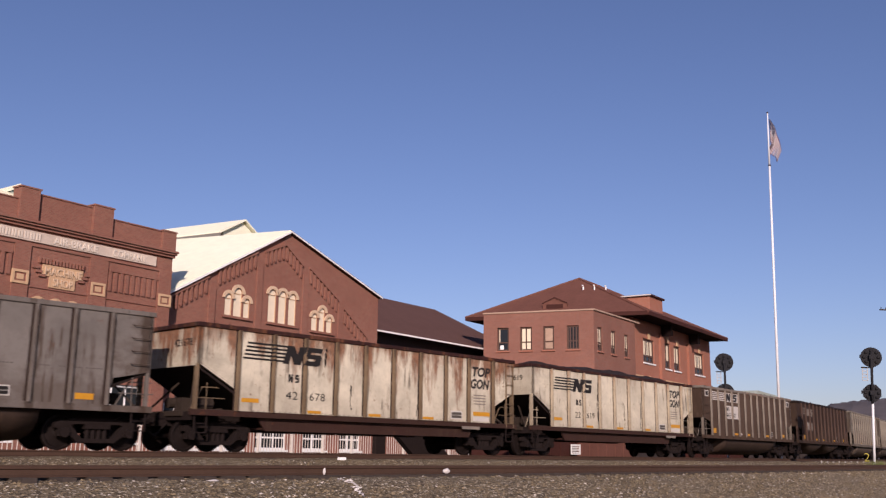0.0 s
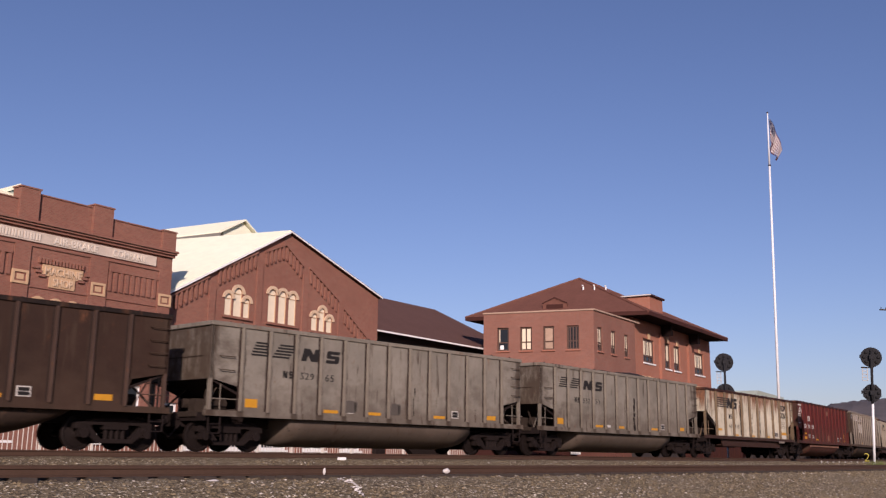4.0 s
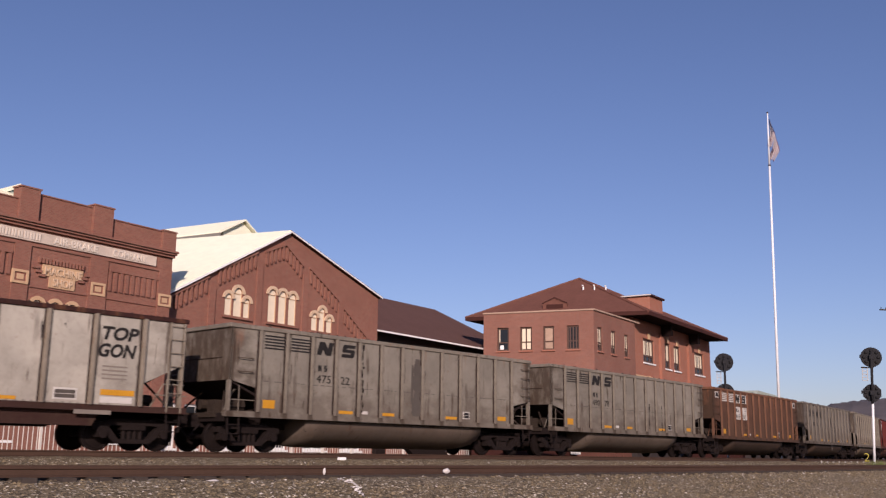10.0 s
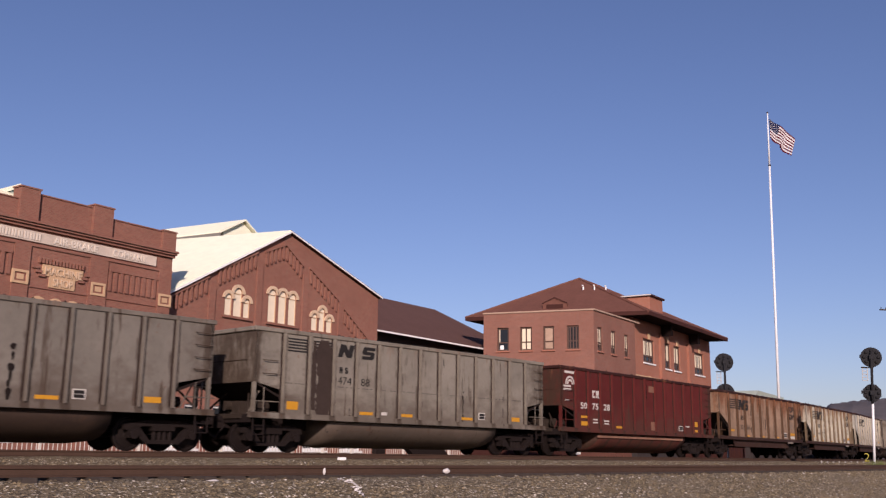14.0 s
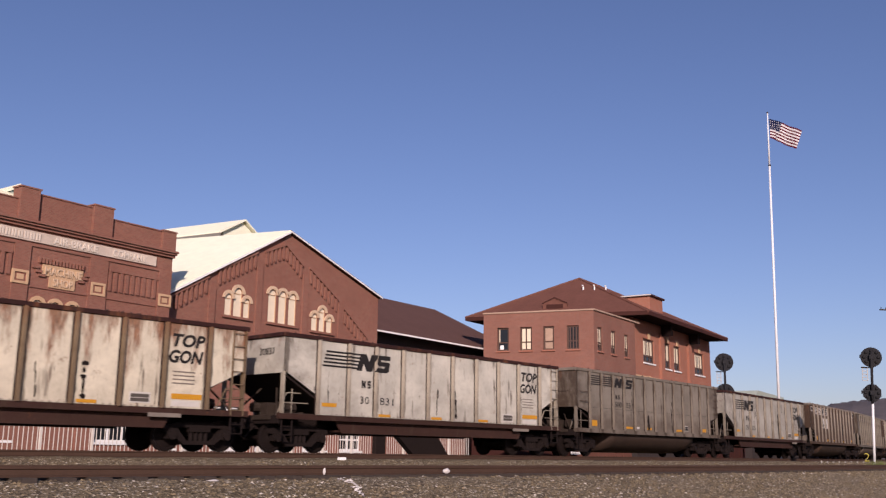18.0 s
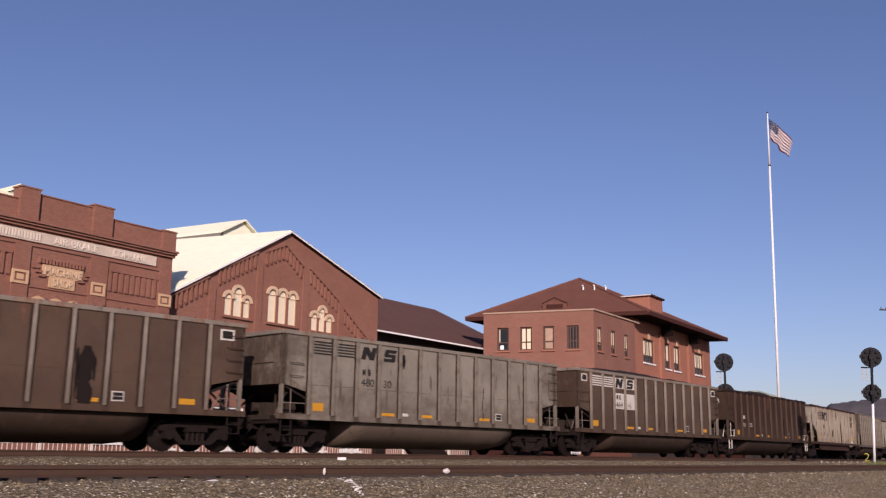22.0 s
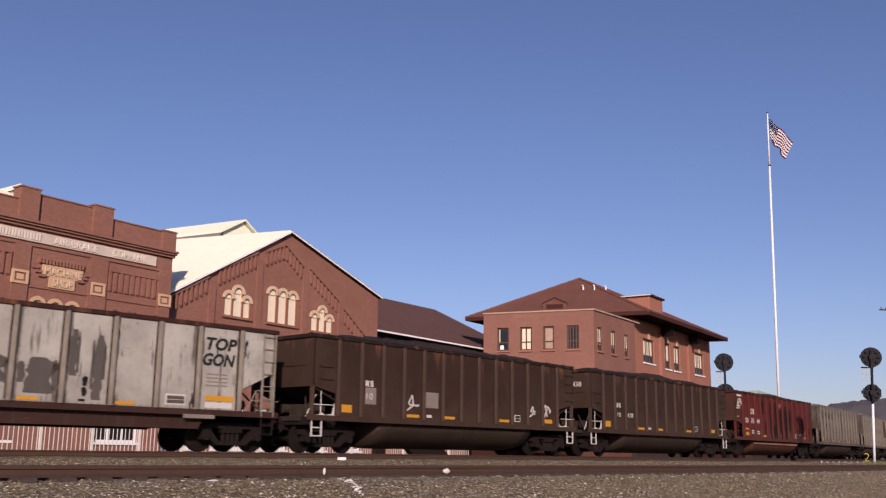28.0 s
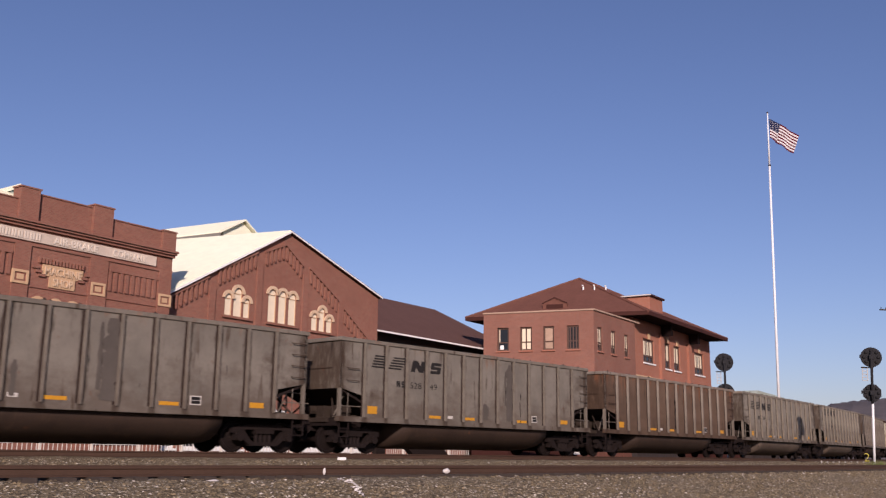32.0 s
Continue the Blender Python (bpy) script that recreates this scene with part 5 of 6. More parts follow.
            emblem(car, (3.30, 2.84, 0.66, 0.40, 0.12), (4.28, 2.84, 0.56, 0.40, 0.10), "black_mark")
            mark(car, "owner_mark", zigzag(2.62, 2.26, 0.17, 0.22, 0) + stacked(2.86, 2.26, 0.14, 0.22, 0), "black_mark")
            numbers(car, number[0], number[1], 3.28, 4.3, 2.26, 0.22, "black_mark")
        if kind == "D":
            mark(car, "owner_mark", zigzag(2.3, 2.2, 0.15, 0.2, 0) + stacked(2.52, 2.2, 0.14, 0.2, 0), "white_mark")
            numbers(car, number[0], number[1], 2.28, 3.28, 1.78, 0.21, "white_mark")
        if style == "lobes":
            stripes(car, bars(1.2, 2.95, 1.2, 0.4, 4, 0.4), "faded_mark")
            emblem(car, (2.45, 2.85, 0.6, 0.48, 0.1), (3.3, 2.85, 0.6, 0.48, 0.1), "faded_mark")
            for x in (2.5, 3.3):
                plate(car, x, 1.9, 0.5, 0.5, "faded_mark", "pale scraped patch", YN - 0.024, "patch")
        if style == "graffiti":
            for x0, w in ((2.3, 0.5), (5.2, 0.7)):
                plate(car, x0, 1.62, w, 0.55, "faded_mark", "pale painted patch", YN - 0.024, "patch")
            bm_pts = []
            for x0 in (4.3, 11.3, 12.3):
                z0 = 1.5
                px, pz = x0, z0
                for i in range(7):
                    nx_, nz = x0 + rnd.uniform(0, 0.6), z0 + rnd.uniform(0, 0.55)
                    d = Vector((nx_ - px, nz - pz))
                    o = Vector((-d.y, d.x)).normalized() * 0.03 if d.length > 0.01 else Vector((0.03, 0))
                    bm_pts.append(((px - o.x, pz - o.y), (px + o.x, pz + o.y), (nx_ + o.x, nz + o.y), (nx_ - o.x, nz - o.y)))
                    px, pz = nx_, nz
            mark(car, "scrawl", tuple(bm_pts), "white_mark", "white painted scrawl")
        plate(car, 1.27, 1.31, 0.44, 0.25, "yellow")
        for x in (4.3, 6.2, 9.4):
            plate(car, x, 1.26, 0.6, 0.10, "yellow")
        plate(car, 12.35, 1.3, 0.5, 0.16, "yellow")
        plate(car, 10.35, 1.3, 0.36, 0.26, "white_mark", "", YN - 0.026, "data_stencil")
        mark(car, "stencil_block", bars(10.385, 1.33, 0.29, 0.20, 2, 0.86), "black_mark").location.y -= 0.01
        plate(car, 5.3, 1.28, 0.26, 0.1, "white_mark", "", YN - 0.026, "stencil_bar")
    car.scale.x = 1.026 if kind == "C" else 1.008
    return car


CREAM, WHITE, CHALK, LGREY, GREY = (0.585, 0.53, 0.40), (0.355, 0.335, 0.285), (0.51, 0.485, 0.405), (0.375, 0.345, 0.285), (0.212, 0.190, 0.153)
BGREY, BROWN, DARK, RED = (0.080, 0.0515, 0.035), (0.100, 0.050, 0.030), (0.034, 0.018, 0.0118), (0.095, 0.015, 0.0125)
LOOKS = {"T": "flat-bottomed coal gondola", "H": "tub-bottomed coal hopper", "C": "red coal hopper with a white arched emblem", "D": "dark brown hopper car"}
TONES = {CREAM: "cream", WHITE: "dirty white", CHALK: "chalky white", LGREY: "light grey", GREY: "grey", BGREY: "grey-brown", BROWN: "rust-brown", RED: "oxide red", DARK: "dark brown"}
STYLES = {"patch": "with white number patches", "flag": "with slanted dark stripes", "grey": "with dark stripes", "lobes": "with two-lobed tub", "worn": "with worn pale posts",
          "white_ends": "with white handrails", "graffiti": "with white scrawls", "faded": "with faded lettering", "": "with dark emblem"}
POST_PALE = car_paint("pale_posts", (0.21, 0.18, 0.145), 0.25, 0.2, 0.4, 3.3)
TUB_GREY = car_paint("tub_paint", (0.105, 0.085, 0.067), 0.1, 0.8, 0.5, 5.5, dust=0.4)
CARS = []


def add_car(s0, kind, style, colour, rust, leaks, number, load, *stains):
    """Place of the car's left end at 0 s, kind, style, colour, rust, leaks, number in its pieces, coal height, stains."""
    n = len(CARS)
    paint = car_paint("car_paint", colour, rust, leaks, 0.3, n * 1.37 + 0.4, dust=0.2 if kind == "T" else 0.5, grid=(1.41, 1.295) if kind == "T" else (1.08, 1.01), ends=0.3 if kind == "T" else 0.55)
    post = POST_PALE if style == "worn" or style == "patch" and colour[0] < 0.089 else car_paint("post_paint", tuple(x * k for x, k in zip(colour, (0.29, 0.23, 0.18) if kind == "T" and rust > 0.5 else (0.66, 0.61, 0.56) if kind == "T" else (1.9, 2.2, 2.5) if kind == "D" else (1.5, 1.45, 1.4) if style == "patch" else (0.92, 0.90, 0.88))), min(0.5, rust), 0.2, 0.5, n * 2.1 + 7)
    under = car_paint("under_paint", {"T": (0.031, 0.0115, 0.0095), "H": (0.026, 0.017, 0.013), "C": (0.035, 0.011, 0.009), "D": (0.015, 0.010, 0.008)}[kind], 0.2, 0.1, 0.5, n + 20)
    tone = TONES.get(colour, "weathered grey-brown")
    if kind == "T":
        state = "rust-streaked " if rust > 0.5 else ("tar-stained " if leaks > 0.7 else "")
        label = f"{state}{tone} {LOOKS[kind]} {STYLES[style]}"
    elif kind == "H":
        label = f"{tone} {LOOKS[kind]} {STYLES[style]}"
    elif kind == "C":
        label = f"{'leak-stained ' if leaks > 0.7 else ''}{LOOKS[kind]} on rails"
    else:
        label = f"{LOOKS[kind]} {STYLES[style]} heaped with coal"
    CARS.append((coal_car(n, kind, style, paint, post, under, number, label, load, random.Random(n), stains, paint if kind == "C" else (TUB_GREY if colour == GREY else under)), s0))


add_car(-26.2, "H", "grey", (0.155, 0.140, 0.124), .05, .1, ("485", "20"), .05)
add_car(-10.26, "T", "", CREAM, .66, .3, ("421", "678"), .12, (4.75,3.3,2.7,.1),(5.9,2.2,1.4,.06),(9.0,2.6,1.3,.07))
add_car(5.47, "T", "", CREAM, .25, .5, ("22", "619"), .50, (5.05,3.2,1.5,.12),(7.4,2.4,1.3,.07),(8.9,2.5,1.25,.09))
add_car(21.33, "H", "patch", BGREY, .1, .2, ("463", "47"), .02, (8.5,2.3,1.3,.09),(5.15,3.3,2.6,.07))
add_car(37.23, "D", "lobes", DARK, .1, .1, ("", ""), .15)
add_car(53.10, "H", "flag", GREY, .05, .1, ("529", "65"), .05, (8.4,2.3,1.3,.06),(5.4,1.7,1.3,.6,'smudge'),(7.4,1.7,1.3,.6,'smudge'))
add_car(68.95, "H", "flag", GREY, .05, .2, ("532", "53"), .42, (7.75,2.7,1.2,.22),(3.05,1.8,1.3,.1))
add_car(84.55, "T", "", CREAM, .7, .5, ("41", "115"), .12, (5.05,3.2,1.3,.13),(8.25,2.8,1.25,.12),(6.9,2.3,1.4,.06))
add_car(100.2, "C", "", RED, .1, .1, ("50", "74", "81"), .12)
add_car(116.2, "H", "patch", BGREY, .1, .2, ("472", "67"), .02, (8.4,2.2,1.3,.08))
add_car(132.1, "T", "", LGREY, .05, .6, ("42", "521"), .1, (8.45,3.3,1.2,.13),(5.2,2.4,1.5,.08),(6.3,2.2,1.3,.07))
add_car(148.1, "H", "grey", GREY, .08, .3, ("475", "22"), .05, (5.3,3.6,1.2,.1),(9.2,3.2,1.3,.1),(7.9,3.3,1.3,.5,'smudge'))
add_car(164.06, "H", "grey", GREY, .05, .3, ("490", "78"), .05, (8.5,2.5,1.3,.1),(9.75,2.5,1.2,.1),(6.3,3.3,2.8,.06))
add_car(179.95, "H", "patch", BROWN, .35, .2, ("465", "00"), .02, (8.3,2.4,1.3,.1),(4.8,3.4,1.4,.12))
add_car(195.92, "H", "flag", (0.158, 0.141, 0.117), .05, .5, ("532", "03"), .05, (7.6,3.0,1.9,.28),(8.75,2.6,1.2,.2),(7.5,2.0,.6,.3,'smudge'))
add_car(211.9, "H", "grey", GREY, .08, .7, ("474", "88"), .05, (2.72,3.56,1.2,.85,'grime'),(9.45,2.3,1.2,.09),(6.1,3.2,2.9,.06))
add_car(227.72, "C", "", RED, .1, .2, ("50", "75", "28"), .1, (7.4,3.4,2.6,.08))
add_car(243.6, "T", "", (0.30, 0.20, 0.13), .7, .4, ("22", "016"), .1, (4.95,3.4,1.4,.1),(7.4,2.3,1.3,.15),(8.9,2.2,1.3,.07))
add_car(259.4, "T", "", CREAM, .65, .5, ("44", "893"), .1, (4.95,3.3,1.25,.12),(6.9,2.2,1.25,.14),(8.2,2.2,1.3,.07),(9.45,2.3,1.25,.2))
add_car(275.27, "T", "", CHALK, .2, .5, ("30", "831"), .1, (7.0,2.3,1.4,.12),(8.0,2.3,1.3,.12),(9.2,2.9,1.3,.06))
add_car(291.2, "H", "grey", (0.20, 0.175, 0.14), .15, .5, ("500", "03"), .02, (6.45,1.95,1.25,.22),(8.9,2.7,1.2,.13),(4.9,3.0,2.2,.06))
add_car(306.75, "T", "", WHITE, .08, .6, ("20", "025"), .1, (6.6,2.4,1.25,.13),(4.9,3.2,2.4,.07),(8.95,2.7,1.2,.2))
add_car(322.8, "H", "patch", BGREY, .1, .5, ("468", "77"), .02, (9.6,2.7,1.2,.5),(7.1,2.4,1.8,.08))
add_car(338.73, "H", "grey", GREY, .08, .4, ("480", "30"), .05, (5.3,3.4,2.9,.16),(9.6,2.5,1.25,.1))
add_car(354.8, "H", "patch", (0.082, 0.055, 0.038), .15, .2, ("464", "16"), .46, (9.0,2.3,1.3,.12),(7.5,1.8,1.3,.06))
add_car(370.7, "D", "white_ends", DARK, .2, .2, ("10", "575"), .42, (9.5,2.5,1.2,.35))
add_car(386.65, "T", "", (0.38, 0.335, 0.265), .35, .5, ("39", "022"), .12, (5.3,3.3,2.5,.12),(6.1,2.1,1.6,.3),(8.9,2.7,1.2,.24),(7.4,3.4,2.8,.2))
add_car(402.5, "H", "grey", (0.175, 0.155, 0.125), .25, .4, ("499", "00"), .05, (9.1,2.3,1.2,.12),(5.3,2.7,1.3,.1))
add_car(418.35, "T", "", WHITE, .1, .95, ("39", "411"), .12, (5.3,3.3,1.3,.13),(6.0,2.3,1.5,1.0,'smudge'),(7.2,2.3,1.4,.9,'smudge'),(8.05,3.1,1.9,.3,'smudge'),(8.75,3.0,1.3,.34,'smudge'),(8.4,1.9,1.25,.2))
add_car(434.3, "D", "graffiti", DARK, .25, .1, ("10", ""), .50)
add_car(450.2, "D", "white_ends", DARK, .15, .15, ("10", "438"), .50)
add_car(466.17, "C", "", RED, .1, .95, ("50", "75", "44"), .46, (4.6,3.5,2.6,.3),(5.1,2.2,1.3,.36),(6.1,3.5,1.2,.5),(7.1,3.5,1.2,.62),(7.95,3.2,1.2,.5),(8.85,3.3,1.2,.5),(9.7,3.1,1.7,.36),(6.6,2.0,1.2,.3))
add_car(482.44, "H", "flag", (0.165, 0.147, 0.121), .1, .5, ("508", "07"), .05, (7.9,3.5,1.3,.6,'smudge'),(9.2,2.4,1.3,.08),(5.4,2.2,1.3,.15,'smudge'))
add_car(498.34, "H", "flag", (0.175, 0.157, 0.129), .08, .4, ("528", "49"), .05, (8.9,3.5,1.3,.5,'smudge'),(7.4,1.9,1.3,.4,'smudge'),(9.6,2.4,1.25,.08))
add_car(514.3, "H", "worn", (0.115, 0.075, 0.05), .4, .3, ("467", "12"), .05, (7.0,2.8,1.4,.2))
add_car(530.2, "H", "flag", GREY, .1, .4, ("530", "11"), .05)
add_car(546.1, "H", "grey", GREY, .1, .3, ("481", "09"), .05)
add_car(562.0, "H", "grey", (0.17, 0.15, 0.125), .1, .3, ("482", "55"), .05)
add_car(577.9, "T", "", CREAM, .3, .4, ("41", "207"), .1)

# ---- position-light signals ----
def from_eye(az, dist, z=0.0):
    return Vector((dist * math.sin(radians(az)), dist * math.cos(radians(az)), z))


def signal(az, dist, z_base, heads, radii, white_to, lean, label):
    foot = from_eye(az, dist, z_base)
    sg = thing("railway_signal", Matrix.Translation(foot) @ Matrix.Rotation(radians(lean), 4, "Y") @ Matrix.Rotation(radians(-az + 6), 4, "Z"), label, "railway signal", "position-light signals")
    top, radius = max(heads) - z_base, radii[0]
    part("mast", tube(bm_new(), (0, 0, white_to - z_base), (0, 0, top + 0.3), 0.075, 12), "signal_black", sg, "black upper mast", True)
    part("mast", tube(bm_new(), (0, 0, 0), (0, 0, white_to - z_base), 0.07, 12), "pole_white", sg, "white lower mast", True)
    part("foundation", box(bm_new(), -0.35, 0.35, -0.35, 0.35, -0.6, 0.08), "stone", sg)
    for hz, radius in zip(heads, radii):
        # the targets face away down the line: their backs show, with the lamp cases and the mast before them
        zc = hz - z_base
        bm = bm_new()
        n = 28 if radius > 0.53 else 8
        ring = lambda r, y: [(r * math.cos((i + 0.5) * math.tau / n), y, zc + r * math.sin((i + 0.5) * math.tau / n)) for i in range(n)]
        loft(bm, [ring(radius * 0.97, 0.12), ring(radius, 0.13), ring(radius, 0.17), ring(radius * 0.97, 0.18)])
        head = part("target_disc", bm, "signal_black", sg, "black round signal target")
        for i in range(9):
            a, r = (0, 0) if i == 8 else (i * math.tau / 8, radius * 0.66)
            x, z = r * math.cos(a), zc + r * math.sin(a)
            bm = bm_new()
            tube(bm, (x, 0.12, z), (x, 0.05, z), radius * 0.17, 12, radius * 0.13)
            part("lamp_case", bm, "lens", head, "", True)
            part("lamp_hood", tube(bm_new(), (x, 0.18, z), (x, 0.40, z), radius * 0.15, 12), "signal_black", head, "", True)
        part("bracket", box(bm_new(), -0.12, 0.12, -0.09, 0.12, zc - 0.12, zc + 0.12), "signal_black", sg)
        part("bracket", box(bm_new(), -radius * 1.08, -radius * 0.9, 0.05, 0.2, zc - 0.05, zc + 0.12), "signal_black", sg)
    # thin ladder at the side, up to the platform under the upper target
    radius = radii[0]
    x0 = -radius * 0.62
    z0, z1 = top - radius * 2.35, top - radius * 1.1
    bm = bm_new()
    for x in (x0 - 0.13, x0 + 0.13):
        box(bm, x - 0.022, x + 0.022, 0.05, 0.085, z0, z1)
    for i in range(5):
        z = z0 + (z1 - z0) * i / 4
        box(bm, x0 - 0.13, x0 + 0.13, 0.055, 0.08, z - 0.018, z + 0.018)
    part("ladder", bm, "gallows_grey", sg, "thin grey ladder")
    part("platform", box(bm_new(), x0 - 0.2, 0.1, -0.02, 0.16, z1, z1 + 0.05), "signal_black", sg)
    return sg


FRONT_SIGNAL = signal(23.82, 60.0, -0.42, (5.75, 3.72), (0.57, 0.52), 3.1, 2.9, "black position-light signal on a white mast beside the track")
two = text_mesh("2", 0.68, 0, 1, 1, 0.01, -0.012)
skin("track_number", two, "sign_yellow", FRONT_SIGNAL, "small yellow number 2 beside the mast", (-0.56, -0.1, 0.3))
part("number_bracket", box(bm_new(), -0.5, 0.0, -0.085, -0.06, 0.28, 0.32), "signal_black", FRONT_SIGNAL)
signal(16.34, 68.0, -0.35, (6.35, 4.3), (0.61, 0.61), 2.6, 0.3, "black position-light signal behind the track")

# weeds at the foot of the front signal
bm = bm_new()
wr = random.Random(2)
c = from_eye(24.0, 59.6, -0.45)
for i in range(160):
    a, r = wr.uniform(0, math.tau), wr.uniform(0, 0.7)
    x, y = c.x + r * math.cos(a), c.y + r * math.sin(a)
    h, w, l = wr.uniform(0.15, 0.5), 0.02, wr.uniform(-0.12, 0.12)
    v = [bm.verts.new(p) for p in ((x - w, y, c.z), (x + w, y, c.z), (x + l, y + l, c.z + h))]
    bm.faces.new(v)
tagged(part("weeds", bm, "weeds", None), "tuft of green weeds at the signal foot", "weeds", "", "stuff")

# ---- utility pole beyond the curve ----
up = thing("utility_pole", Matrix.Translation(from_eye(25.22, 150, -0.4)), "dark wooden utility pole with a crossarm", "utility pole")
part("shaft", tube(bm_new(), (0, 0, 0), (0, 0, 22.5), 0.2, 10, 0.14), "tie", up, "", True)
part("crossarm", box(bm_new(), -1.5, 1.5, -0.08, 0.08, 21.2, 21.4), "tie", up)
for x in (-1.3, -0.6, 0.6, 1.3):
    part("insulator", tube(bm_new(), (x, 0, 21.4), (x, 0, 21.65), 0.06, 8), "signal_black", up)

# ---- flagpole and flag ----
POLE_D = 84.0
foot = from_eye(19.13, POLE_D, -0.35)
tip = from_eye(19.51, POLE_D, 0.04 + POLE_D * 0.3492)
pole = thing("flagpole", Matrix.Translation(foot), "tall tapered white flagpole", "flagpole")
d = tip - foot
bm = bm_new()
tube(bm, (0, 0, 0), d * 0.84, 0.12, 14, 0.085)
part("shaft", bm, "pole_white", pole, "", True)
bm = bm_new()
tube(bm, d * 0.84, d, 0.078, 14, 0.048)
part("top_shaft", bm, "pole_white", pole, "", True)
bm = bm_new()
bmesh.ops.create_uvsphere(bm, u_segments=10, v_segments=8, radius=0.085, matrix=Matrix.Translation(d))
part("finial", bm, "steel_dark", pole, "", True)
part("collar", tube(bm_new(), d * 0.838, d * 0.842, 0.115, 12), "steel_dark", pole)
part("base", box(bm_new(), -0.6, 0.6, -0.6, 0.6, -0.4, 0.3), "stone", pole)

N_STRIP, HOIST, FLY = 16, 1.72, 2.95
SW = FLY / N_STRIP
flag_at = foot + d * 0.980
flag = thing("flag", Matrix.Translation(flag_at) @ Matrix.Rotation(radians(-19.4), 4, "Z"), "striped red, white and blue flag on the pole", "flag")
STRIPS = []
band_me = {k: mesh_of("band", box(bm_new(), 0, SW * 1.04, -0.012, 0.012, -HOIST / 13, 0), M[k]) for k in ("flag_red", "flag_white", "flag_blue")}
for i in range(N_STRIP):
    ob = part("cloth_strip", box(bm_new(), 0, SW * 1.04, -0.004, 0.004, -HOIST, 0), "flag_white", flag)
    STRIPS.append(ob)
    for k in range(13):
        band = part("band", band_me["flag_blue" if i < 6 and k < 7 else ("flag_white" if k % 2 else "flag_red")], None, ob)
        band.location.z = -HOIST * k / 13
    if i < 6:
        bm = bm_new()
        for r in range(5):
            for c in range(1):
                x, z = SW * 0.5, -HOIST * 7 / 13 * (r + 0.6 + 0.4 * (i % 2)) / 5.6
                pts = []
                for q in range(10):
                    rr = 0.045 if q % 2 == 0 else 0.02
                    pts.append((x + rr * math.sin(q * math.tau / 10), z + rr * math.cos(q * math.tau / 10)))
                prism(bm, pts, -0.018, 0.018)
        part("stars", bm, "flag_white", ob)["kind"] = "stuff"

# ---- fence, yard clutter behind the train ----
FB = wall_frame(55, 38.5, 0)
picket_me = mesh_of("picket", box(bm_new(), -0.016, 0.016, -0.012, 0.012, 0.0, 1.9), M["fence_iron"])
PW = 2.6
for i in range(16):
    u = 17.0 + i * PW
    fp = thing("fence_panel", FB @ Matrix.Translation((u, 0, -0.36)), "pale iron picket fence panel along the street", "fence", "street fence panels")
    part("post", box(bm_new(), -0.05, 0.05, -0.05, 0.05, 0.0, 2.05), "fence_iron", fp)
    part("rail", box(bm_new(), 0.05, PW - 0.05, -0.022, 0.022, 0.16, 0.22), "fence_iron", fp)
    part("rail", box(bm_new(), 0.05, PW - 0.05, -0.022, 0.022, 1.66, 1.72), "fence_iron", fp)
    for k in range(11):
        ob = new("picket", picket_me)
        ob.parent = fp
        ob.location = (0.2 + k * 0.225, 0, 0.04)

YARD = wall_frame(55, 31.5, 0)
for u, w, h, mat, lab, nm in ((15.6, 1.6, 2.1, "steel_dark", "dark steel relay cabinet beside the track", "relay_cabinet"), (39.2, 0.84, 2.0, "shade_grime", "narrow dark steel relay cabinet beside the track", "relay_cabinet")):
    cab = thing(nm, YARD @ Matrix.Translation((u, 0, -0.38)), lab, "equipment cabinet")
    deep = 0.9 if w > 1 else 0.25
    bm = box(bm_new(), 0, w, 0, deep, 0, h)
    bmesh.ops.bevel(bm, geom=bm.edges[:], offset=0.03, segments=1, affect="EDGES")
    part("body", bm, mat, cab)
    part("roof", box(bm_new(), -0.06, w + 0.06, -0.06, deep + 0.06, h, h + 0.06), mat, cab)
    part("door", box(bm_new(), 0.08, w - 0.08, -0.02, 0.0, 0.1, h - 0.1), mat, cab)
ramp_ob = thing("loading_ramp", YARD @ Matrix.Translation((0, 0, -0.38)), "dark steel loading ramp in the yard", "ramp")
part("deck", prism(bm_new(), [(40.2, 1.9), (41.05, 1.3), (42.6, 0.25), (42.9, 0.0), (46.1, 0.0), (44.67, 1.37), (43.9, 1.9)], 0, 0.35), "shade_grime", ramp_ob)
part("lip", box(bm_new(), 40.1, 44.0, -0.06, 0.41, 1.9, 1.96), "shade_grime", ramp_ob)
# dark red sheds low behind the line
SHEDS = wall_frame(55, 28.0, 0)
for u, w, h, mat in ((46.5, 8.2, 1.5, "eave_dark"), (55.5, 7.5, 1.55, "roof_tile"), (64.0, 9.0, 1.6, "steel_dark"), (74.5, 13.0, 1.7, "eave_dark"), (89.5, 16.0, 1.9, "steel_dark"), (107.5, 18.0, 2.0, "steel_dark")):
    shed2 = thing("low_shed", SHEDS @ Matrix.Translation((u, 0, -0.4)), "low dark red trackside shed" if mat != "steel_dark" else "low dark steel trackside shed", "shed")
    part("wall", box(bm_new(), 0, w, 0, 2.4, 0, h), mat, shed2)
    part("roof", prism(bm_new(), [(-0.2, h), (w + 0.2, h), (w + 0.1, h + 0.14), (-0.1, h + 0.14)], -0.2, 2.6), "steel_dark", shed2)
    part("door", box(bm_new(), 1.0, 1.9, -0.03, 0.0, 0.05, h - 0.2), mat, shed2)
    for k in range(int(w / 1.3)):
        part("batten", box(bm_new(), 2.2 + k * 1.3, 2.3 + k * 1.3, -0.04, 0.0, 0.05, h - 0.05), mat, shed2) if 2.3 + k * 1.3 < w else None
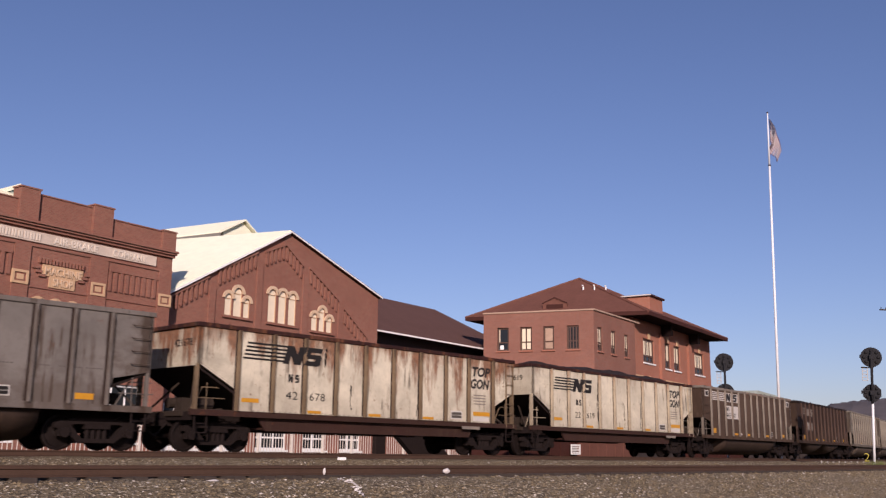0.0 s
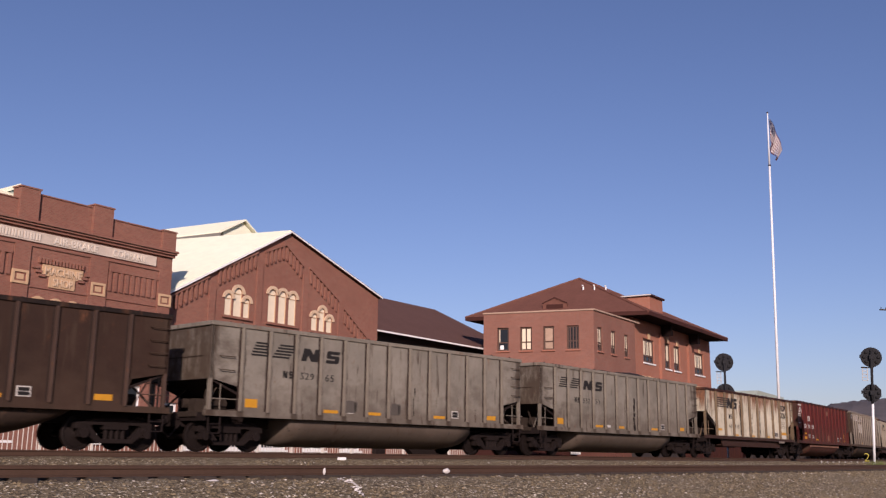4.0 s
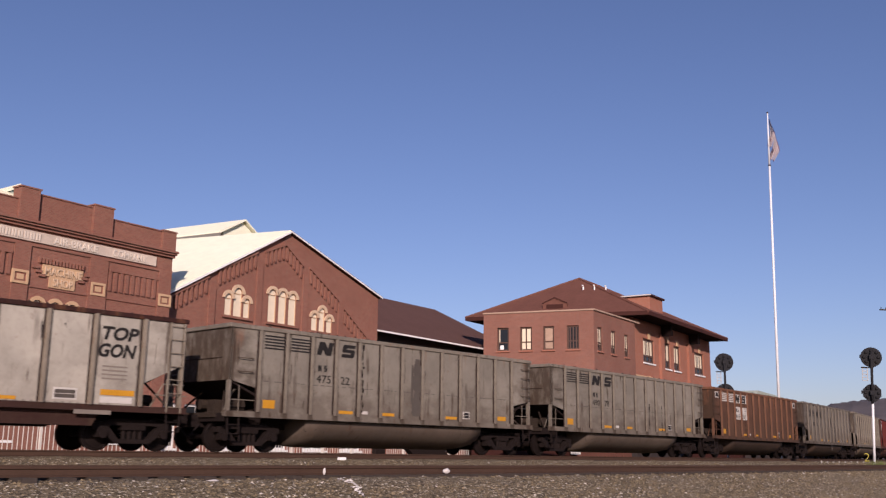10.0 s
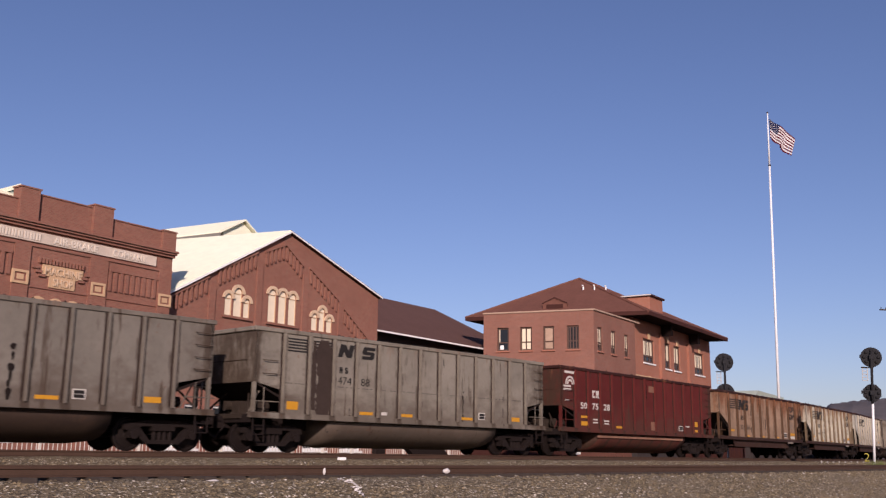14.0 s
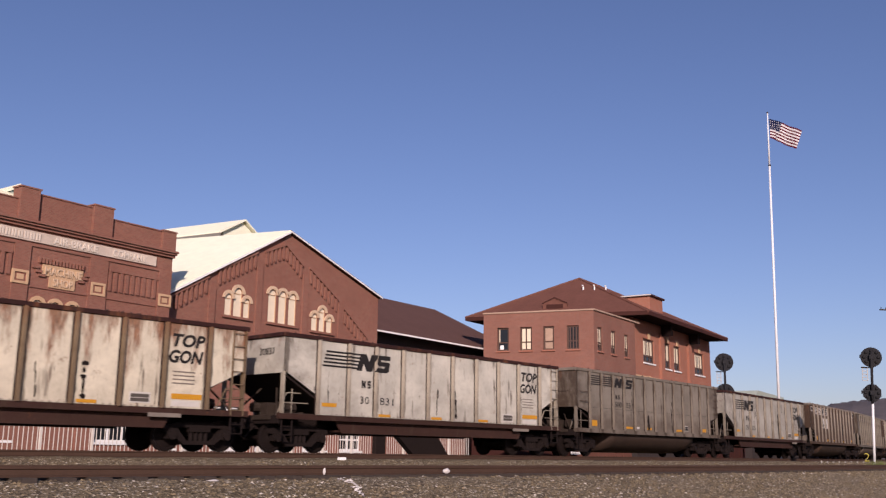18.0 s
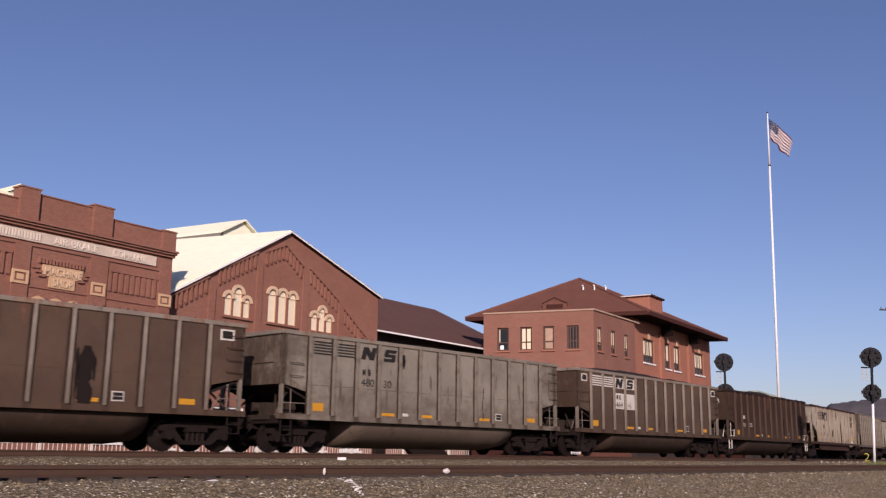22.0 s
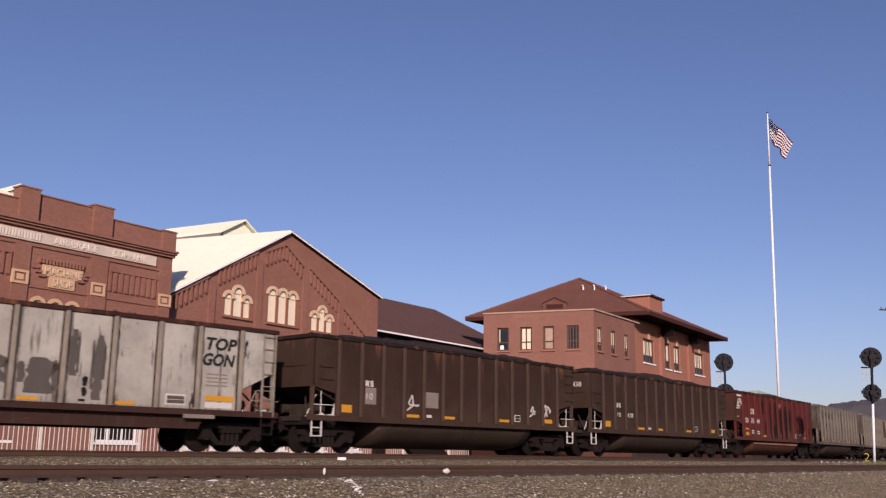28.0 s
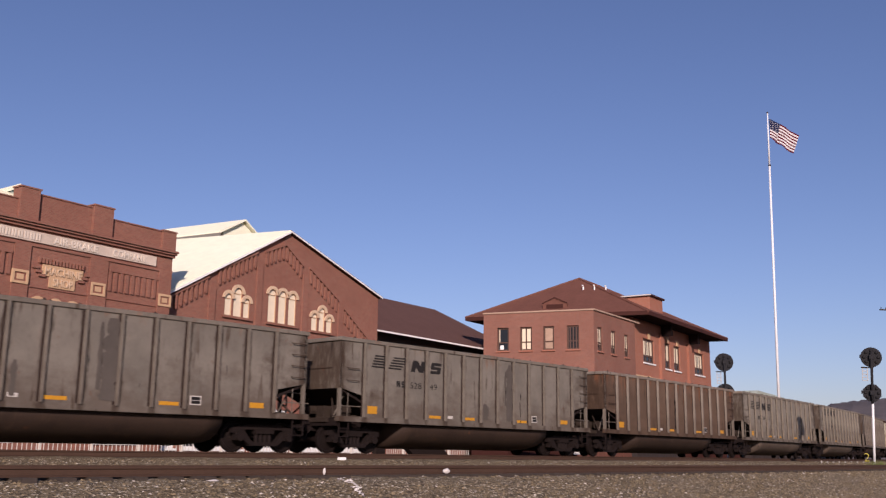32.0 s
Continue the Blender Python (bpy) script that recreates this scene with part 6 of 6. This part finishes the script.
hatch = thing("louvre_hatch", SHEDS @ Matrix.Translation((53.55, -0.22, 0.08)), "white louvred hatch panel on a low shed", "hatch")
part("frame", frame_box(bm_new(), 0, 1.2, 0, 0.62, -0.04, 0.02, 0.08), "white_paint", hatch)
for k in range(5):
    part("slat", box(bm_new(), 0.08, 1.12, -0.03, 0.0, 0.1 + 0.1 * k, 0.16 + 0.1 * k), "white_paint", hatch)
# small pale things on the near track: joint bars, a painted block, a bottle
def hit_rail(s, dd, z):
    x, y, h = beside(s, dd)
    return Matrix.Translation((x, y, z)) @ Matrix.Rotation(h, 4, "Z")


def place_px(az, dd=DN):
    """Station at which a line beside the track is seen in that direction."""
    lo, hi = -40.0, 140.0
    for _ in range(40):
        mid = (lo + hi) / 2
        x, y, _h = beside(mid, dd)
        lo, hi = (mid, hi) if math.degrees(math.atan2(x, y)) < az else (lo, mid)
    return lo


for az, nm, lab, size, dz in ((0.1, "painted_block", "pale paint-splashed stone against the rail", (0.095, 0.07, 0.06), -0.35), (-6.95, "white_clip", "white tag clipped to the rail", (0.03, 0.03, 0.07), -0.34),
                              (-14.0, "pale_stone", "flat pale stone on the ballast", (0.13, 0.09, 0.03), -0.49)):
    o = thing(nm, hit_rail(place_px(az), DN - 0.14 - (0.5 if nm == "pale_stone" else 0), dz), lab, "debris")
    bm = bm_new()
    bmesh.ops.create_icosphere(bm, subdivisions=2, radius=1.0)
    for v in bm.verts:
        v.co = Vector((v.co.x * size[0], v.co.y * size[1], v.co.z * size[2])) * (1 + 0.25 * noise.noise(v.co * 1.7))
    part("lump", bm, "sign_stone", o)
# a row of small white stakes on the shoulder, out towards the curve
for i in range(9):
    st = place_px(21.2 + 0.3 * i, -1.1)
    mp = thing("marker_stake", hit_rail(st, -1.1, -0.28), "short white marker stake beside the track", "post", "white marker stakes")
    part("stake", box(bm_new(), -0.04, 0.04, -0.04, 0.04, 0, 0.12 + 0.05 * (i == 0)), "gallows_grey", mp)
    part("cap", box(bm_new(), -0.048, 0.048, -0.048, 0.048, 0.12 + 0.05 * (i == 0), 0.135 + 0.05 * (i == 0)), "gallows_grey", mp)
bl = thing("pale_block", hit_rail(place_px(-6.6) + 7, -0.7, -0.16), "small pale concrete block beside the rail", "debris")
bm = box(bm_new(), -0.12, 0.12, -0.09, 0.09, -0.06, 0.05)
bmesh.ops.bevel(bm, geom=bm.edges[:], offset=0.02, segments=1, affect="EDGES")
part("block", bm, "white_paint", bl)
bm = bm_new()
for i in range(46):
    f = (i / 45) ** 0.8
    d = -9.0 - 1.5 * f + rng.uniform(-0.09, 0.09)
    x, y, h = beside(place_px(-5.75 + 1.25 * f, d), d)
    stone(bm, x + rng.uniform(-0.08, 0.08) * (1.6 - f), y, bank_height(d) + 0.02, rng.uniform(0.015, 0.038))
tagged(part("pale_stones", bm, "sign_stone", None), "streak of pale stones on the ballast shoulder", "stones", "", "stuff")


# ---- motion ----
LAG = ((17, 0), (17.5, 0.38), (18, 0.6), (18.5, 0.5), (19, 0.3), (19.5, 0.12), (20, 0))   # the train checks its speed for a moment


def car_pose(s0, t):
    s = s0 - SPEED * t + float(np.interp(t, *zip(*LAG)))
    a, b = near_line(s + 1.15), near_line(s + LEN - 1.15)
    h = math.atan2(b[1] - a[1], b[0] - a[0])
    mx, my = a[0] - 1.15 * math.cos(h) - math.sin(h) * HALF, a[1] - 1.15 * math.sin(h) + math.cos(h) * HALF
    return pose(mx, my, 0, 0, 0, math.degrees(h))


# how the flag hangs: seconds, droop in degrees, turn away from the view
FLAG = ((0, 66, 54), (2, 66, 58), (3, 64, 48), (4, 63, 54), (6, 64, 53), (7, 60, 54), (9, 74, 66), (10, 66, 58), (11, 53, 38), (12.5, 56, 46), (13, 50, 50), (14, 36, 32),
        (16.5, 30, 20), (17, 32, 26), (18, 29, 2), (19, 31, 2), (20, 35, 0), (22, 37, 40), (24, 40, 27), (25.5, 32, 8), (28, 44, 32), (29, 38, 24), (31, 36, 30), (32, 33, 20))


def flag_rows(i):
    rows = []
    ts, dr, tu = zip(*FLAG)
    for k in range(129):
        t = k * 0.25
        droop, turn = float(np.interp(t, ts, dr)), float(np.interp(t, ts, tu))
        m = Matrix.Translation((0.12, 0, 0))
        for j in range(i + 1):
            w = math.sin(t * 4.1 - j * 0.55)
            dj = droop * (0.75 + 0.4 * j / N_STRIP) + 5 * w
            tj = turn + 16 * math.sin(t * 4.6 - j * 0.78)
            m_j = m @ Matrix.Rotation(radians(tj), 4, "Z") @ Matrix.Rotation(radians(min(82, dj) * 0.55 * min(1.0, j / 7)), 4, "Y")
            if j < i:
                fall = Matrix.Rotation(radians(tj), 4, "Z") @ Matrix.Rotation(radians(min(82, dj)), 4, "Y")
                m = Matrix.Translation(m.to_3x3() @ (fall @ Vector((SW, 0, 0))) + m.translation)
        rows.append((t, m_j))
    return rows


def motions():
    for car, s0 in CARS:
        walk(car, [(0.5 * k, car_pose(s0, 0.5 * k)) for k in range(65)])
    # wheels roll while their car passes
    for w, dx, n in WHEELS:
        s0 = CARS[n][1]
        t0, t1 = max(0.0, (s0 - 100) / SPEED), min(32.0, (s0 + 42) / SPEED)
        ks = [0] + [k for k in range(1, 960) if t0 <= k / FPS <= t1] + [960]
        walk(w, [(k / FPS, pose(dx, 0, 0.457, 0, -math.degrees(SPEED * min(max(k / FPS, t0), t1) / 0.457) % 360, 0)) for k in ks])
    for i, ob in enumerate(STRIPS):
        walk(ob, flag_rows(i))


motions()
